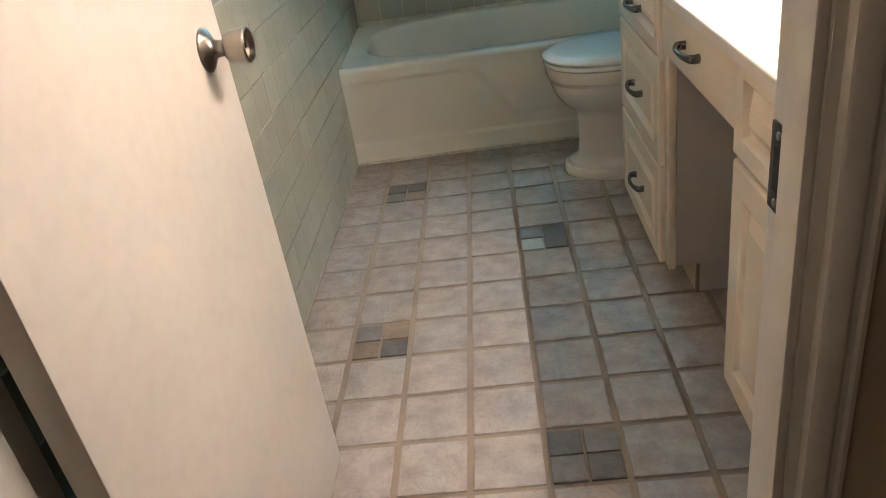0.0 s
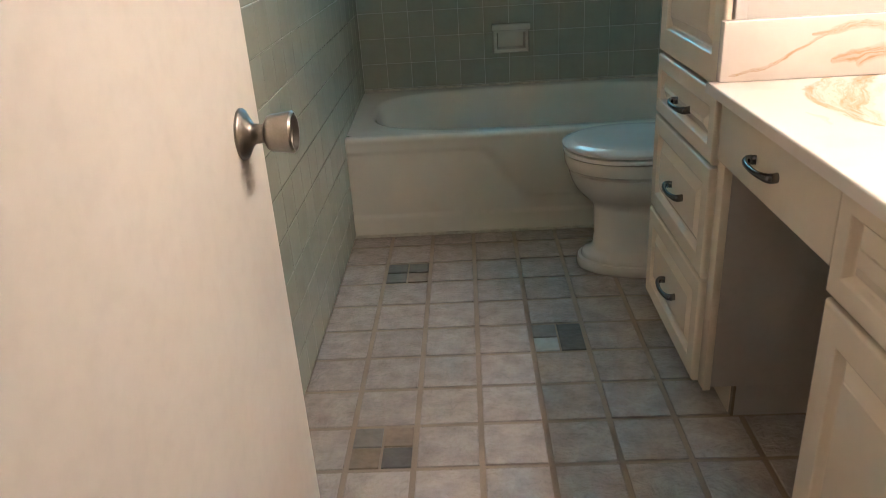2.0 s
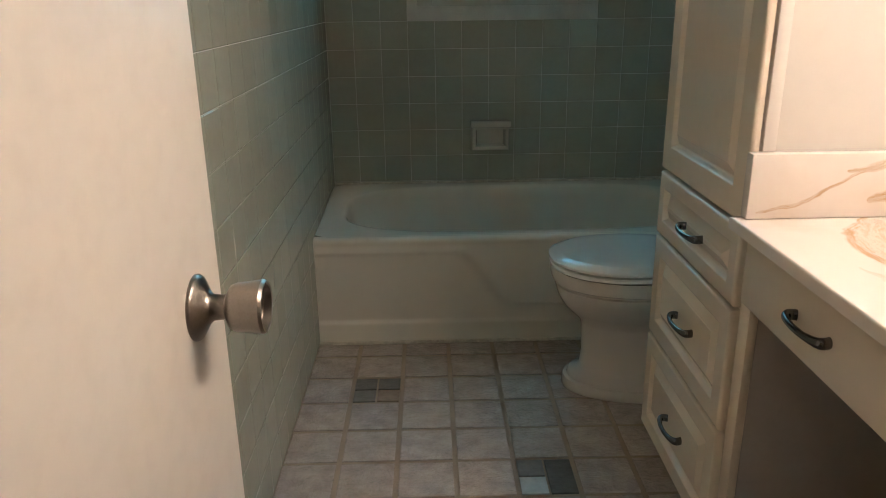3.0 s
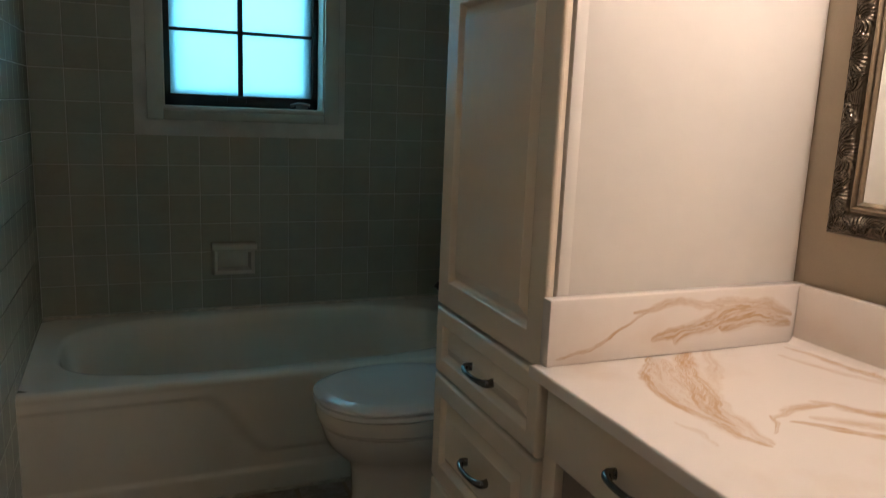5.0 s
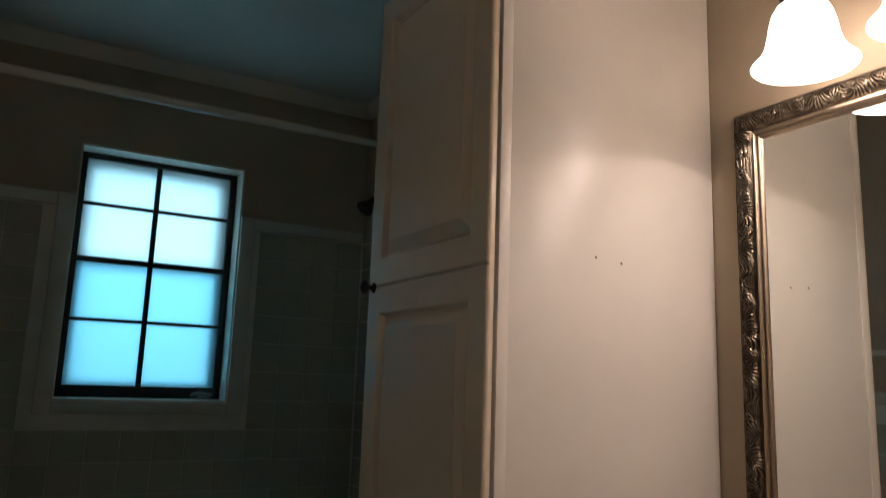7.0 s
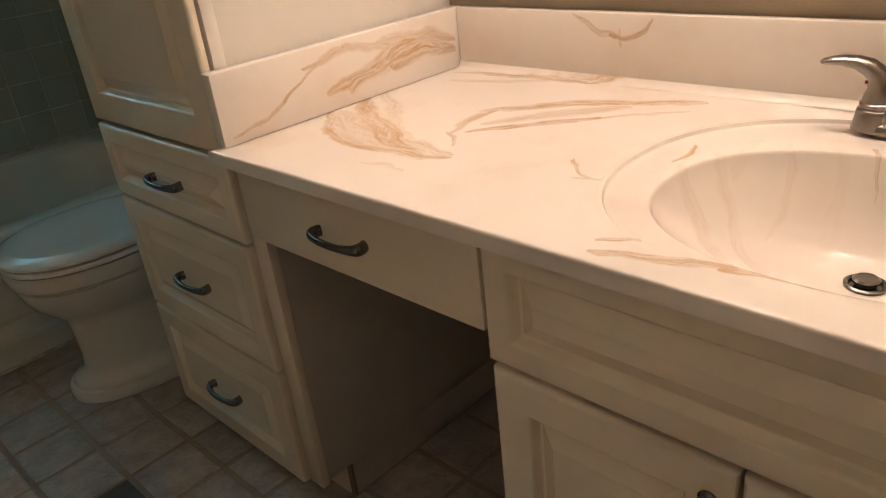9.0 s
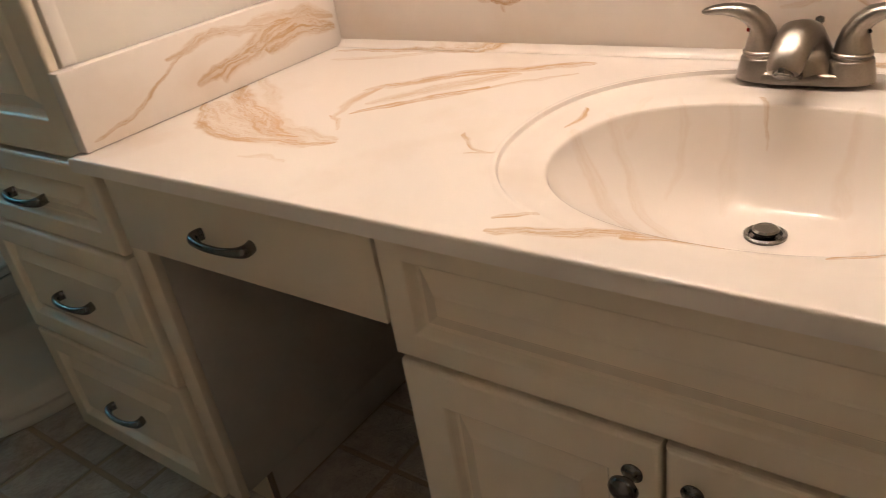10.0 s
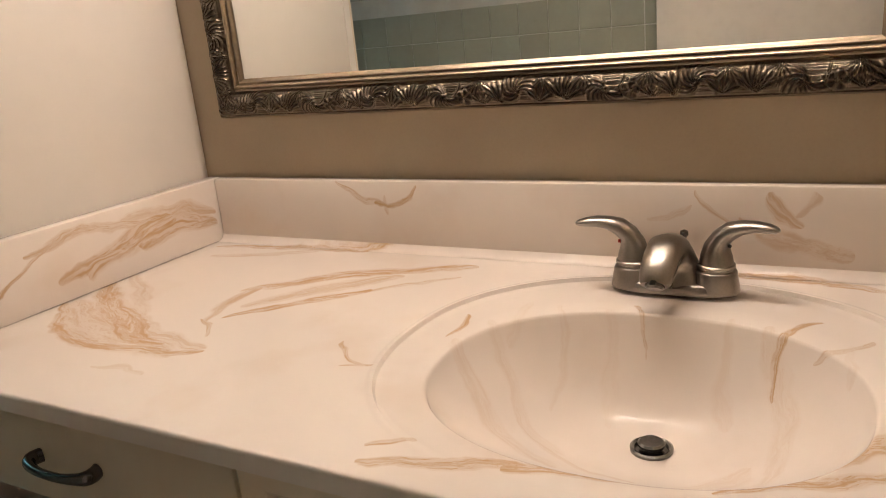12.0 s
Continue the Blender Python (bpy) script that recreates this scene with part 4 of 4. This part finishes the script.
def fan(px, py, reach, first, last, count, twist):
    """A spread of leaf ribs about one root, between two angles, swept round by the twist."""
    r = math.hypot(px, py) / reach
    if r > 1.0:
        return 0.0
    a = (math.degrees(math.atan2(py, px)) + twist * r) % 360
    if not first < a < last:
        return 0.0
    q = (a - first) / (last - first)
    rib = abs(math.sin(math.pi * count * q))
    tip = 0.70 + 0.30 * rib
    edge = smooth01((tip - r) / 0.14) * smooth01(min(q, 1 - q) * 9)
    return edge * (0.15 + 0.85 * rib ** 0.7) * (1.0 - 0.35 * r)


# root along and across, reach, first and last angle, ribs, twist
LEAVES = (
    (0.95, -0.05, 0.86, 20, 300, 12, 85), (0.20, -0.46, 0.90, 35, 150, 7, -22), (1.75, -0.46, 0.62, 20, 160, 6, 10),
    (2.75, -0.44, 0.95, 18, 162, 11, 14), (1.90, 0.46, 0.60, 195, 345, 7, 0), (4.20, -0.08, 0.92, 60, 340, 12, -80),
    (3.45, 0.46, 0.66, 195, 345, 7, 0), (5.65, 0.46, 0.70, 195, 345, 8, 0), (5.80, -0.46, 0.62, 20, 160, 7, 0),
)


def relief(s, w):
    """Leaf carving along the frame: scrolled leaves, a palmette and a flower on a ribbed ground, over and over."""
    u, v = s % 6.3, w - 0.5
    h = 0.10 * (1 + math.cos(75 * w))
    for cu, cv, *leaf in LEAVES:
        for wrap in (-6.3, 0.0, 6.3):
            if abs(u - cu - wrap) < leaf[0]:
                h = max(h, fan(u - cu - wrap, v - cv, *leaf))
    for cu, cv, size in ((0.95, -0.05, 0.11), (4.20, -0.08, 0.11)):
        r = math.hypot(u - cu, v - cv) / size
        if r < 1:
            h = max(h, 1 - r * r)
    r, a = math.hypot(u - 5.05, v + 0.16) / 0.34, math.atan2(v + 0.16, u - 5.05)
    if r < 1:
        petal = abs(math.cos(2.5 * a))
        h = max(0.15, (0.75 if r < 0.28 else 0.8 * petal ** 0.6) * smooth01((0.75 + 0.25 * petal - r) / 0.15))
    return h * math.sin(math.pi * min(1, max(0, w))) ** 0.25


def rail(length, m):
    """One side of the frame, mitred at both ends. Local x along, y inwards from the outer edge, z out of the wall."""
    b = bmesh.new()
    ns, nw = int(length / 0.0014), 52
    prof = []
    for j in range(nw + 1):
        q = j / nw
        if q < 0.06:
            z = 0.010 + 0.10 * q
        elif q < 0.66:
            z = 0.013 + 0.010 * math.sin(math.pi * (q - 0.06) / 0.60) ** 0.7
        elif q < 0.72:
            z = 0.013
        elif q < 0.84:
            z = 0.015 + 0.006 * math.sin(math.pi * (q - 0.72) / 0.12)
        elif q < 0.93:
            z = 0.012 + 0.003 * math.sin(math.pi * (q - 0.84) / 0.09)
        else:
            z = 0.010 - 0.05 * (q - 0.93)
        prof.append((q, z))
    rows = []
    for q, z in prof:
        y = q * FW
        row = []
        for i in range(ns + 1):
            x = y + (length - 2 * y) * i / ns
            h = z
            if 0.07 < q < 0.655:
                h += 0.0066 * relief((x - length / 2) / 0.038 + 63, (q - 0.07) / 0.585)
            row.append(m @ Vector((x, y, h)))
        rows.append(row)
    rows.insert(0, [m @ Vector((length * i / ns, 0, 0.0)) for i in range(ns + 1)])
    cut0, cut1 = 1 + int(0.075 * nw), 1 + math.ceil(0.66 * nw)
    loft(b, rows[cut0 - 1 : cut1 + 1], caps=(False, False), closed=False)
    side = part("frame_rail", b, M_FRAME, mirror)
    for name, some in (("outer_lip", rows[:cut0]), ("inner_lip", rows[cut1:])):
        b = bmesh.new()
        loft(b, [[row[0], *row[ns // 3 : ns : ns // 3], row[-1]] for row in some], caps=(False, False), closed=False)
        part(name, b, M_LIP, side, "worn champagne silver lip")


WX = RIGHT - 0.001


def axes(o, x, y):
    x, y = Vector(x), Vector(y)
    z = Vector((-1, 0, 0))
    return Matrix(((x.x, y.x, z.x, o[0]), (x.y, y.y, z.y, o[1]), (x.z, y.z, z.z, o[2]), (0, 0, 0, 1)))


rail(MY0 - MY1, axes((WX, MY0, MZ0), (0, -1, 0), (0, 0, 1)))
rail(MY0 - MY1, axes((WX, MY1, MZ1), (0, 1, 0), (0, 0, -1)))
rail(MZ1 - MZ0, axes((WX, MY0, MZ1), (0, 0, -1), (0, -1, 0)))
rail(MZ1 - MZ0, axes((WX, MY1, MZ0), (0, 0, 1), (0, 1, 0)))
part("glass", B(WX - 0.0075, WX - 0.003, MY1 + FW - 0.006, MY0 - FW + 0.006, MZ0 + FW - 0.006, MZ1 - FW + 0.006), M_MIRROR, mirror, "clear mirror glass", smooth=False)

# ---- vanity light ----
vanity_light = thing("vanity_light", "bronze vanity light with lit frosted bell shades", "wall lamp")
part("backplate", B(RIGHT - 0.026, RIGHT - 0.001, -1.60, -1.11, 2.078, 2.133, r=0.006), M_BRONZE, vanity_light)
for sy in SHADES:
    way = -1 if sy > -1.36 else 1
    b = bmesh.new()
    root = sy + way * 0.085
    tube(b, spline([(RIGHT - 0.02, root, 2.103), (RIGHT - 0.06, root - way * 0.004, 2.133), (RIGHT - 0.10, root - way * 0.03, 2.143), (1.412, sy + way * 0.02, 2.108), (1.401, sy + way * 0.002, 2.048), (1.40, sy, 1.988)], 7), 0.0062, 12)
    part("arm", b, M_BRONZE, vanity_light)
    b = bmesh.new()
    lathe(b, [(0.006, 0.052), (0.013, 0.050), (0.020, 0.044), (0.030, 0.034), (0.034, 0.026), (0.034, 0.012), (0.031, 0.008)], pose(1.40, sy, 1.943), 28)
    part("socket_cap", b, M_BRONZE, vanity_light)
    b = bmesh.new()
    prof = [(0.029, 1.958), (0.038, 1.951), (0.046, 1.936), (0.051, 1.916), (0.054, 1.896), (0.059, 1.876), (0.067, 1.86), (0.077, 1.849), (0.081, 1.845), (0.0795, 1.8435), (0.075, 1.848), (0.065, 1.859), (0.057, 1.875), (0.052, 1.896), (0.049, 1.916), (0.044, 1.935), (0.036, 1.949), (0.027, 1.956)]
    rows = [[(1.40 + 1.05 * r * math.cos(2 * math.pi * k / 40), sy + 1.05 * r * math.sin(2 * math.pi * k / 40), z) for k in range(40)] for r, z in prof]
    loft(b, rows, caps=(False, False))
    part("shade", b, M_SHADE, vanity_light, "frosted white bell glass shade")

# ---- ceiling light ----
dome = thing("ceiling_light", "alabaster glass dome ceiling light with bronze finial", "ceiling lamp")
LX, LY = 0.585, -0.075
bm = bmesh.new()
lathe(bm, [(0.145, -0.001), (0.15, -0.012), (0.148, -0.03), (0.135, -0.034)], pose(LX, LY, TOP), 40)
part("pan", bm, M_BRONZE, dome)
bm = bmesh.new()
lathe(bm, [(0.142, -0.032), (0.138, -0.05), (0.122, -0.075), (0.09, -0.096), (0.05, -0.107), (0.010, -0.110)], pose(LX, LY, TOP), 40)
part("bowl", bm, M_DOME, dome)
bm = bmesh.new()
lathe(bm, [(0.022, -0.109), (0.020, -0.115), (0.009, -0.119), (0.006, -0.125), (0.009, -0.130), (0.007, -0.137), (0.0005, -0.139)], pose(LX, LY, TOP), 20)
part("finial", bm, M_BRONZE, dome)

# ---- shower ----
rod = thing("shower_curtain_rod", "cream enamelled shower curtain rod", "curtain rod")
bm = bmesh.new()
tube(bm, [(0.004, 0.455, 2.085), (0.5, 0.455, 2.085), (1.06, 0.455, 2.085)], 0.0135, 16)
part("rod", bm, M_ROD, rod)
bm = bmesh.new()
tube(bm, [(1.05, 0.455, 2.085), (1.3, 0.455, 2.085), (RIGHT - 0.004, 0.455, 2.085)], 0.0115, 16)
part("inner_rod", bm, M_ROD, rod)
for x, a in ((0.001, 90), (RIGHT - 0.001, -90)):
    bm = bmesh.new()
    lathe(bm, [(0.028, 0), (0.028, 0.006), (0.018, 0.014), (0.016, 0.022)], pose(x, 0.455, 2.085, 0, a, 0), 24)
    part("flange", bm, M_ROD, rod)
head = thing("shower_fitting", "dark bronze shower head on a bent arm", "shower head")
bm = bmesh.new()
tube(bm, spline([(RIGHT - 0.002, 0.75, 2.0), (RIGHT - 0.06, 0.75, 2.0), (RIGHT - 0.12, 0.75, 1.965)], 6), 0.009, 12)
part("arm", bm, M_BRONZE, head)
bm = bmesh.new()
lathe(bm, [(0.010, 0), (0.014, 0.015), (0.018, 0.03), (0.030, 0.045), (0.034, 0.06), (0.030, 0.064)], pose(RIGHT - 0.115, 0.75, 1.97, 0, 220, 0), 24)
part("head", bm, M_BRONZE, head)
bm = bmesh.new()
lathe(bm, [(0.03, 0), (0.028, 0.006), (0.012, 0.010)], pose(RIGHT - 0.0085, 0.75, 2.0, 0, -90, 0), 24)
part("escutcheon", bm, M_BRONZE, head)
valve = thing("tub_valve", "dark bronze tub valve handle on tiled wall", "tap")
bm = bmesh.new()
lathe(bm, [(0.05, 0), (0.048, 0.008), (0.03, 0.014), (0.018, 0.02), (0.018, 0.05)], pose(RIGHT - 0.0085, 0.75, 0.70, 0, -90, 0), 28)
part("escutcheon", bm, M_BRONZE, valve)
bm = bmesh.new()
lathe(bm, [(0.012, 0.05), (0.028, 0.055), (0.034, 0.07), (0.032, 0.09), (0.022, 0.10), (0.0005, 0.104)], pose(RIGHT - 0.0085, 0.75, 0.70, 0, -90, 0), 8)
part("handle", bm, M_BRONZE, valve)
spout2 = thing("tub_spout", "dark bronze tub spout on tiled wall", "tap")
bm = bmesh.new()
tube(bm, spline([(RIGHT - 0.009, 0.75, 0.565), (RIGHT - 0.08, 0.75, 0.565), (RIGHT - 0.135, 0.75, 0.558), (RIGHT - 0.155, 0.75, 0.54)], 5), [0.028] * 5 + [0.027] * 6 + [0.025] * 5, 18)
part("spout", bm, M_BRONZE, spout2)
soap = thing("soap_dish", "grey-green ceramic soap dish set in tiled wall", "soap dish")
sx0, sx1, sz0, sz1 = 0.584, 0.746, 0.568, 0.690
yb, yf = BACK - 0.007, BACK - 0.062
bm = bmesh.new()
outer = [(sx0, sz0), (sx1, sz0), (sx1, sz1), (sx0, sz1)]
loops = [[(x, yb, z) for x, z in outer], [(x + (0.006 if x == sx0 else -0.006), yf + 0.008, z + (0.006 if z == sz0 else -0.004)) for x, z in outer]]
loops.append([(x + (0.010 if x == sx0 else -0.010), yf, z + (0.010 if z == sz0 else -0.008)) for x, z in outer])
loops.append([(x + (0.020 if x == sx0 else -0.020), yf + 0.004, z + (0.022 if z == sz0 else -0.030)) for x, z in outer])
loops.append([(x + (0.026 if x == sx0 else -0.026), yb - 0.002, z + (0.026 if z == sz0 else -0.032)) for x, z in outer])
loft(bm, loops, caps=(False, True))
part("dish", bm, M_DISH, soap, smooth=False)
box(bm := bmesh.new(), sx0 - 0.001, sx1 + 0.001, yf - 0.016, yb - 0.002, sz1 - 0.020, sz1 + 0.004, r=0.006)
part("lip", bm, M_DISH, soap)

# ---- bathroom door, open ----
HX, HY = 0.180, -1.927
EX, EY = 0.190, -1.279
DW = math.hypot(EX - HX, EY - HY)
turn = math.degrees(math.atan2(EY - HY, EX - HX))
door_1 = tagged(new("door_1"), "open cream painted flush door with nickel knob", "door", kind=S)
door_1.matrix_basis = pose(HX, HY, 0.0, 0, 0, turn)
part("slab", B(0, DW, 0, 0.035, 0.012, 2.03, r=0.0015), M_DOOR, door_1)
for side, face in ((-1, 0.0), (1, 0.035)):
    bm = bmesh.new()
    m = pose(DW - 0.078, face, 0.898, 90 if side < 0 else -90, 0, 0)
    lathe(bm, [(0.0325, 0), (0.0325, 0.002), (0.031, 0.004), (0.024, 0.008), (0.017, 0.012), (0.013, 0.016), (0.012, 0.026), (0.0125, 0.03)], m, 36)
    rose = part("rose", bm, M_NICKEL, door_1, "brushed nickel door rose")
    bm = bmesh.new()
    lathe(bm, [(0.0125, 0.029), (0.0165, 0.031), (0.0215, 0.034), (0.0235, 0.039), (0.0245, 0.05), (0.0262, 0.062), (0.0265, 0.064), (0.0245, 0.067), (0.0215, 0.0665), (0.0205, 0.063), (0.0195, 0.059), (0.0005, 0.058)], m, 36)
    part("knob", bm, M_NICKEL, door_1, "brushed nickel round knob")
    if side < 0:
        bm = bmesh.new()
        lathe(bm, [(0.0045, 0.056), (0.0045, 0.0605), (0.0005, 0.061)], m, 14)
        part("lock_button", bm, M_PEWTER, door_1)
for z in (0.25, 1.80):
    bm = bmesh.new()
    lathe(bm, [(0.006, -0.045), (0.006, 0.045)], pose(-0.006, 0.038, z), 12)
    part("hinge", bm, M_BRONZE, door_1)

# towel bar on the left wall
bar = thing("towel_bar", "white ceramic towel bar on the wall", "towel bar")
bm = bmesh.new()
tube(bm, [(0.060, -0.40, 1.45), (0.060, -0.1, 1.45), (0.060, 0.21, 1.45)], 0.009, 12)
part("bar", bm, M_TRIM, bar)
for y in (-0.41, 0.22):
    part("bracket", B(0.0005, 0.075, y - 0.022, y + 0.022, 1.425, 1.475, r=0.008), M_TRIM, bar)

# ---- tiles ----


def slab_mesh(name, w, h, thick, chamfer, mat):
    """A tile of eased edges: local x and y across it, z out of it, its back at z = 0."""
    b = bmesh.new()

    def rect(inset, z):
        return [(inset, inset, z), (w - inset, inset, z), (w - inset, h - inset, z), (inset, h - inset, z)]

    loft(b, [rect(0, 0), rect(0, thick - chamfer * 0.5), rect(chamfer, thick)], caps=(False, True))
    me = bpy.data.meshes.new(name)
    bmesh.ops.recalc_face_normals(b, faces=b.faces)
    b.to_mesh(me)
    b.free()
    me.materials.append(mat)
    return me


def lay(name, me, m, parent):
    ob = new(name, me)
    ob.parent = parent
    ob.matrix_basis = m
    return ob


def facing(o, x, y, z):
    x, y, z = Vector(x), Vector(y), Vector(z)
    return Matrix(((x.x, y.x, z.x, o[0]), (x.y, y.y, z.y, o[1]), (x.z, y.z, z.z, o[2]), (0, 0, 0, 1)))


# floor: square tiles, with a four-piece mosaic at every sixth
rnd = random.Random(4)
G = 0.0135
full = slab_mesh("floor_tile", P - G, P - G, 0.0055, 0.0025, M_FLOOR)
q = (P - G - 0.006) / 2
quarter = [slab_mesh("mosaic", q, q, 0.0055, 0.0015, mm) for mm in (M_MOSAIC, M_MOSAIC2, M_MOSAIC3, M_MOSAIC4)]
tall = slab_mesh("mosaic", q, P - G, 0.0055, 0.0015, M_MOSAIC)
MOSAICS = {(1, -1): (0, 1, 0, 0), (1, 5): (1, 0, 2, 1), (4, 2): (3, None, 2, None), (4, 8): (2, 0, 0, 2)}
for c in range(0, 10):
    for r in range(-3, 13):
        x, y = c * P + G / 2, -(r + 1) * P + G / 2
        w = min(P - G, RIGHT - 0.004 - x)
        if w < 0.02 or y > TY:
            continue
        if (c, r) in MOSAICS:
            if None in MOSAICS[c, r]:
                lay("mosaic", tall, pose(x + q + 0.006, y, -0.0045), floor)
            for k, pick in enumerate(MOSAICS[c, r]):
                if pick is None:
                    continue
                lay("mosaic", quarter[pick], pose(x + (k % 2) * (q + 0.006), y + (k // 2) * (q + 0.006), -0.0045), floor)
        else:
            me = full if w > P - G - 0.001 else slab_mesh("floor_tile", w, P - G, 0.0055, 0.0025, M_FLOOR)
            lay("floor_tile", me, pose(x, y, -0.0048 + rnd.uniform(0, 0.0006), rnd.uniform(-0.12, 0.12), rnd.uniform(-0.12, 0.12), 0), floor)

# wall tiles of 108 mm and a cap course
T, TG = 0.1085, 0.0022
wt = slab_mesh("wall_tile", T - TG, T - TG, 0.0065, 0.0018, M_TILE)
WAINSCOT, STEP = 1.312, 0.40


def grout_left_bed():
    b = B(0.0, 0.0045, STEP, BACK, 0, TILE_TOP)
    return box(b, 0.0, 0.0045, FRONT + 0.002, STEP, 0, WAINSCOT)


tagged(link("grout_left", grout_left_bed(), M_GROUT), "pale grout bed", "grout", kind=S)
bm = bmesh.new()
for b in ((0.0045, W0 - 0.001, 0, TILE_TOP), (W1 + 0.001, RIGHT - 0.0045, 0, TILE_TOP), (W0 - 0.001, W1 + 0.001, 0, WZ0 - 0.003)):
    box(bm, b[0], b[1], BACK - 0.0045, BACK, b[2], b[3])
tagged(link("grout_back", bm, M_GROUT), "pale grout bed", "grout", kind=S)
tagged(link("grout_right", B(RIGHT - 0.0045, RIGHT, D0 + 0.02, BACK, 0, TILE_TOP), M_GROUT), "pale grout bed", "grout", kind=S)
ROWS = int(TILE_TOP / T)
Z0 = TILE_TOP - 0.05 - ROWS * T + T


def joined(name, places, label, thick=0.0065):
    """The tiles past those laid singly, in one mesh."""
    verts, faces = [], []
    a, ch = T - TG, 0.0018
    for m in places:
        n = len(verts)
        for i, z in ((0, 0), (ch, thick)):
            verts += [m @ Vector(p) for p in ((i, i, z), (a - i, i, z), (a - i, a - i, z), (i, a - i, z))]
        faces += [(n + 4, n + 5, n + 6, n + 7)] + [(n + i, n + (i + 1) % 4, n + 4 + (i + 1) % 4, n + 4 + i) for i in range(4)]
    me = bpy.data.meshes.new(name)
    me.from_pydata(verts, [], faces)
    me.materials.append(M_TILE)
    return tagged(new(name, me), label, "wall tile", kind="stuff")


near, rest = [], []
for j in range(-1, ROWS):
    for i in range(28):
        y = BACK - 0.007 - (i + 1) * T
        if y < -1.9:
            continue
        z = Z0 + j * T
        if z < -0.05 or z + T > (TILE_TOP if y > STEP - 0.01 else WAINSCOT) - 0.03:
            continue
        m = facing((0.0008, y, z), (0, 1, 0), (0, 0, 1), (1, 0, 0))
        (near if -1.3 < y < 1.0 and z < 1.45 else rest).append(m)
for m in near[:300]:
    lay("wall_tile", wt, m, wall_left)
joined("left_wall_tiles", near[300:] + rest, "sage green glazed wall tiles")
single, more = [], []
for j in range(-1, ROWS):
    for i in range(14):
        x = 0.0085 + i * T
        z = Z0 + j * T
        if x + T > RIGHT or z + T > TILE_TOP - 0.045 or z < 0.3:
            continue
        if x + T > W0 - 0.05 and x < W1 + 0.05 and z + T > WZ0 - 0.05:
            continue
        single.append(facing((x, BACK - 0.0008, z), (1, 0, 0), (0, 0, 1), (0, -1, 0)))
for m in single:
    lay("wall_tile", wt, m, wall_back)
for j in range(-1, ROWS):
    for i in range(12):
        y, z = BACK - 0.007 - (i + 1) * T, Z0 + j * T
        if z < -0.05 or z + T > TILE_TOP - 0.045 or y < D0 + 0.01:
            continue
        more.append(facing((RIGHT - 0.0008, y + T - TG, z), (0, -1, 0), (0, 0, 1), (-1, 0, 0)))
joined("right_wall_tiles", more, "sage green glazed wall tiles")
# cap course and window border, pale
cap = tagged(new("tile_cap"), "pale green cap tiles along the tile edge", "tile trim", kind=S)
part("cap_left", B(0.0005, 0.012, STEP, BACK - 0.012, TILE_TOP - 0.045, TILE_TOP, r=0.004), M_CAP, cap)
part("cap_left", B(0.0005, 0.012, FRONT + 0.002, STEP, WAINSCOT - 0.045, WAINSCOT, r=0.004), M_CAP, cap)
part("cap_step", B(0.0005, 0.012, STEP - 0.045, STEP - 0.001, WAINSCOT, TILE_TOP, r=0.004), M_CAP, cap)
part("cap_back", B(0.012, W0 - 0.055, BACK - 0.012, BACK - 0.0005, TILE_TOP - 0.045, TILE_TOP, r=0.004), M_CAP, cap)
part("cap_back", B(W1 + 0.055, RIGHT - 0.012, BACK - 0.012, BACK - 0.0005, TILE_TOP - 0.045, TILE_TOP, r=0.004), M_CAP, cap)
part("cap_right", B(RIGHT - 0.012, RIGHT - 0.0005, D0 + 0.02, BACK - 0.012, TILE_TOP - 0.045, TILE_TOP, r=0.004), M_CAP, cap)
for b in ((W0 - 0.055, W0, WZ0 - 0.035, TILE_TOP), (W1, W1 + 0.055, WZ0 - 0.035, TILE_TOP), (W0, W1, WZ0 - 0.035, WZ0 - 0.0025)):
    part("window_border", B(b[0], b[1], BACK - 0.013, BACK - 0.0005, b[2], b[3], r=0.004), M_CAP, cap)
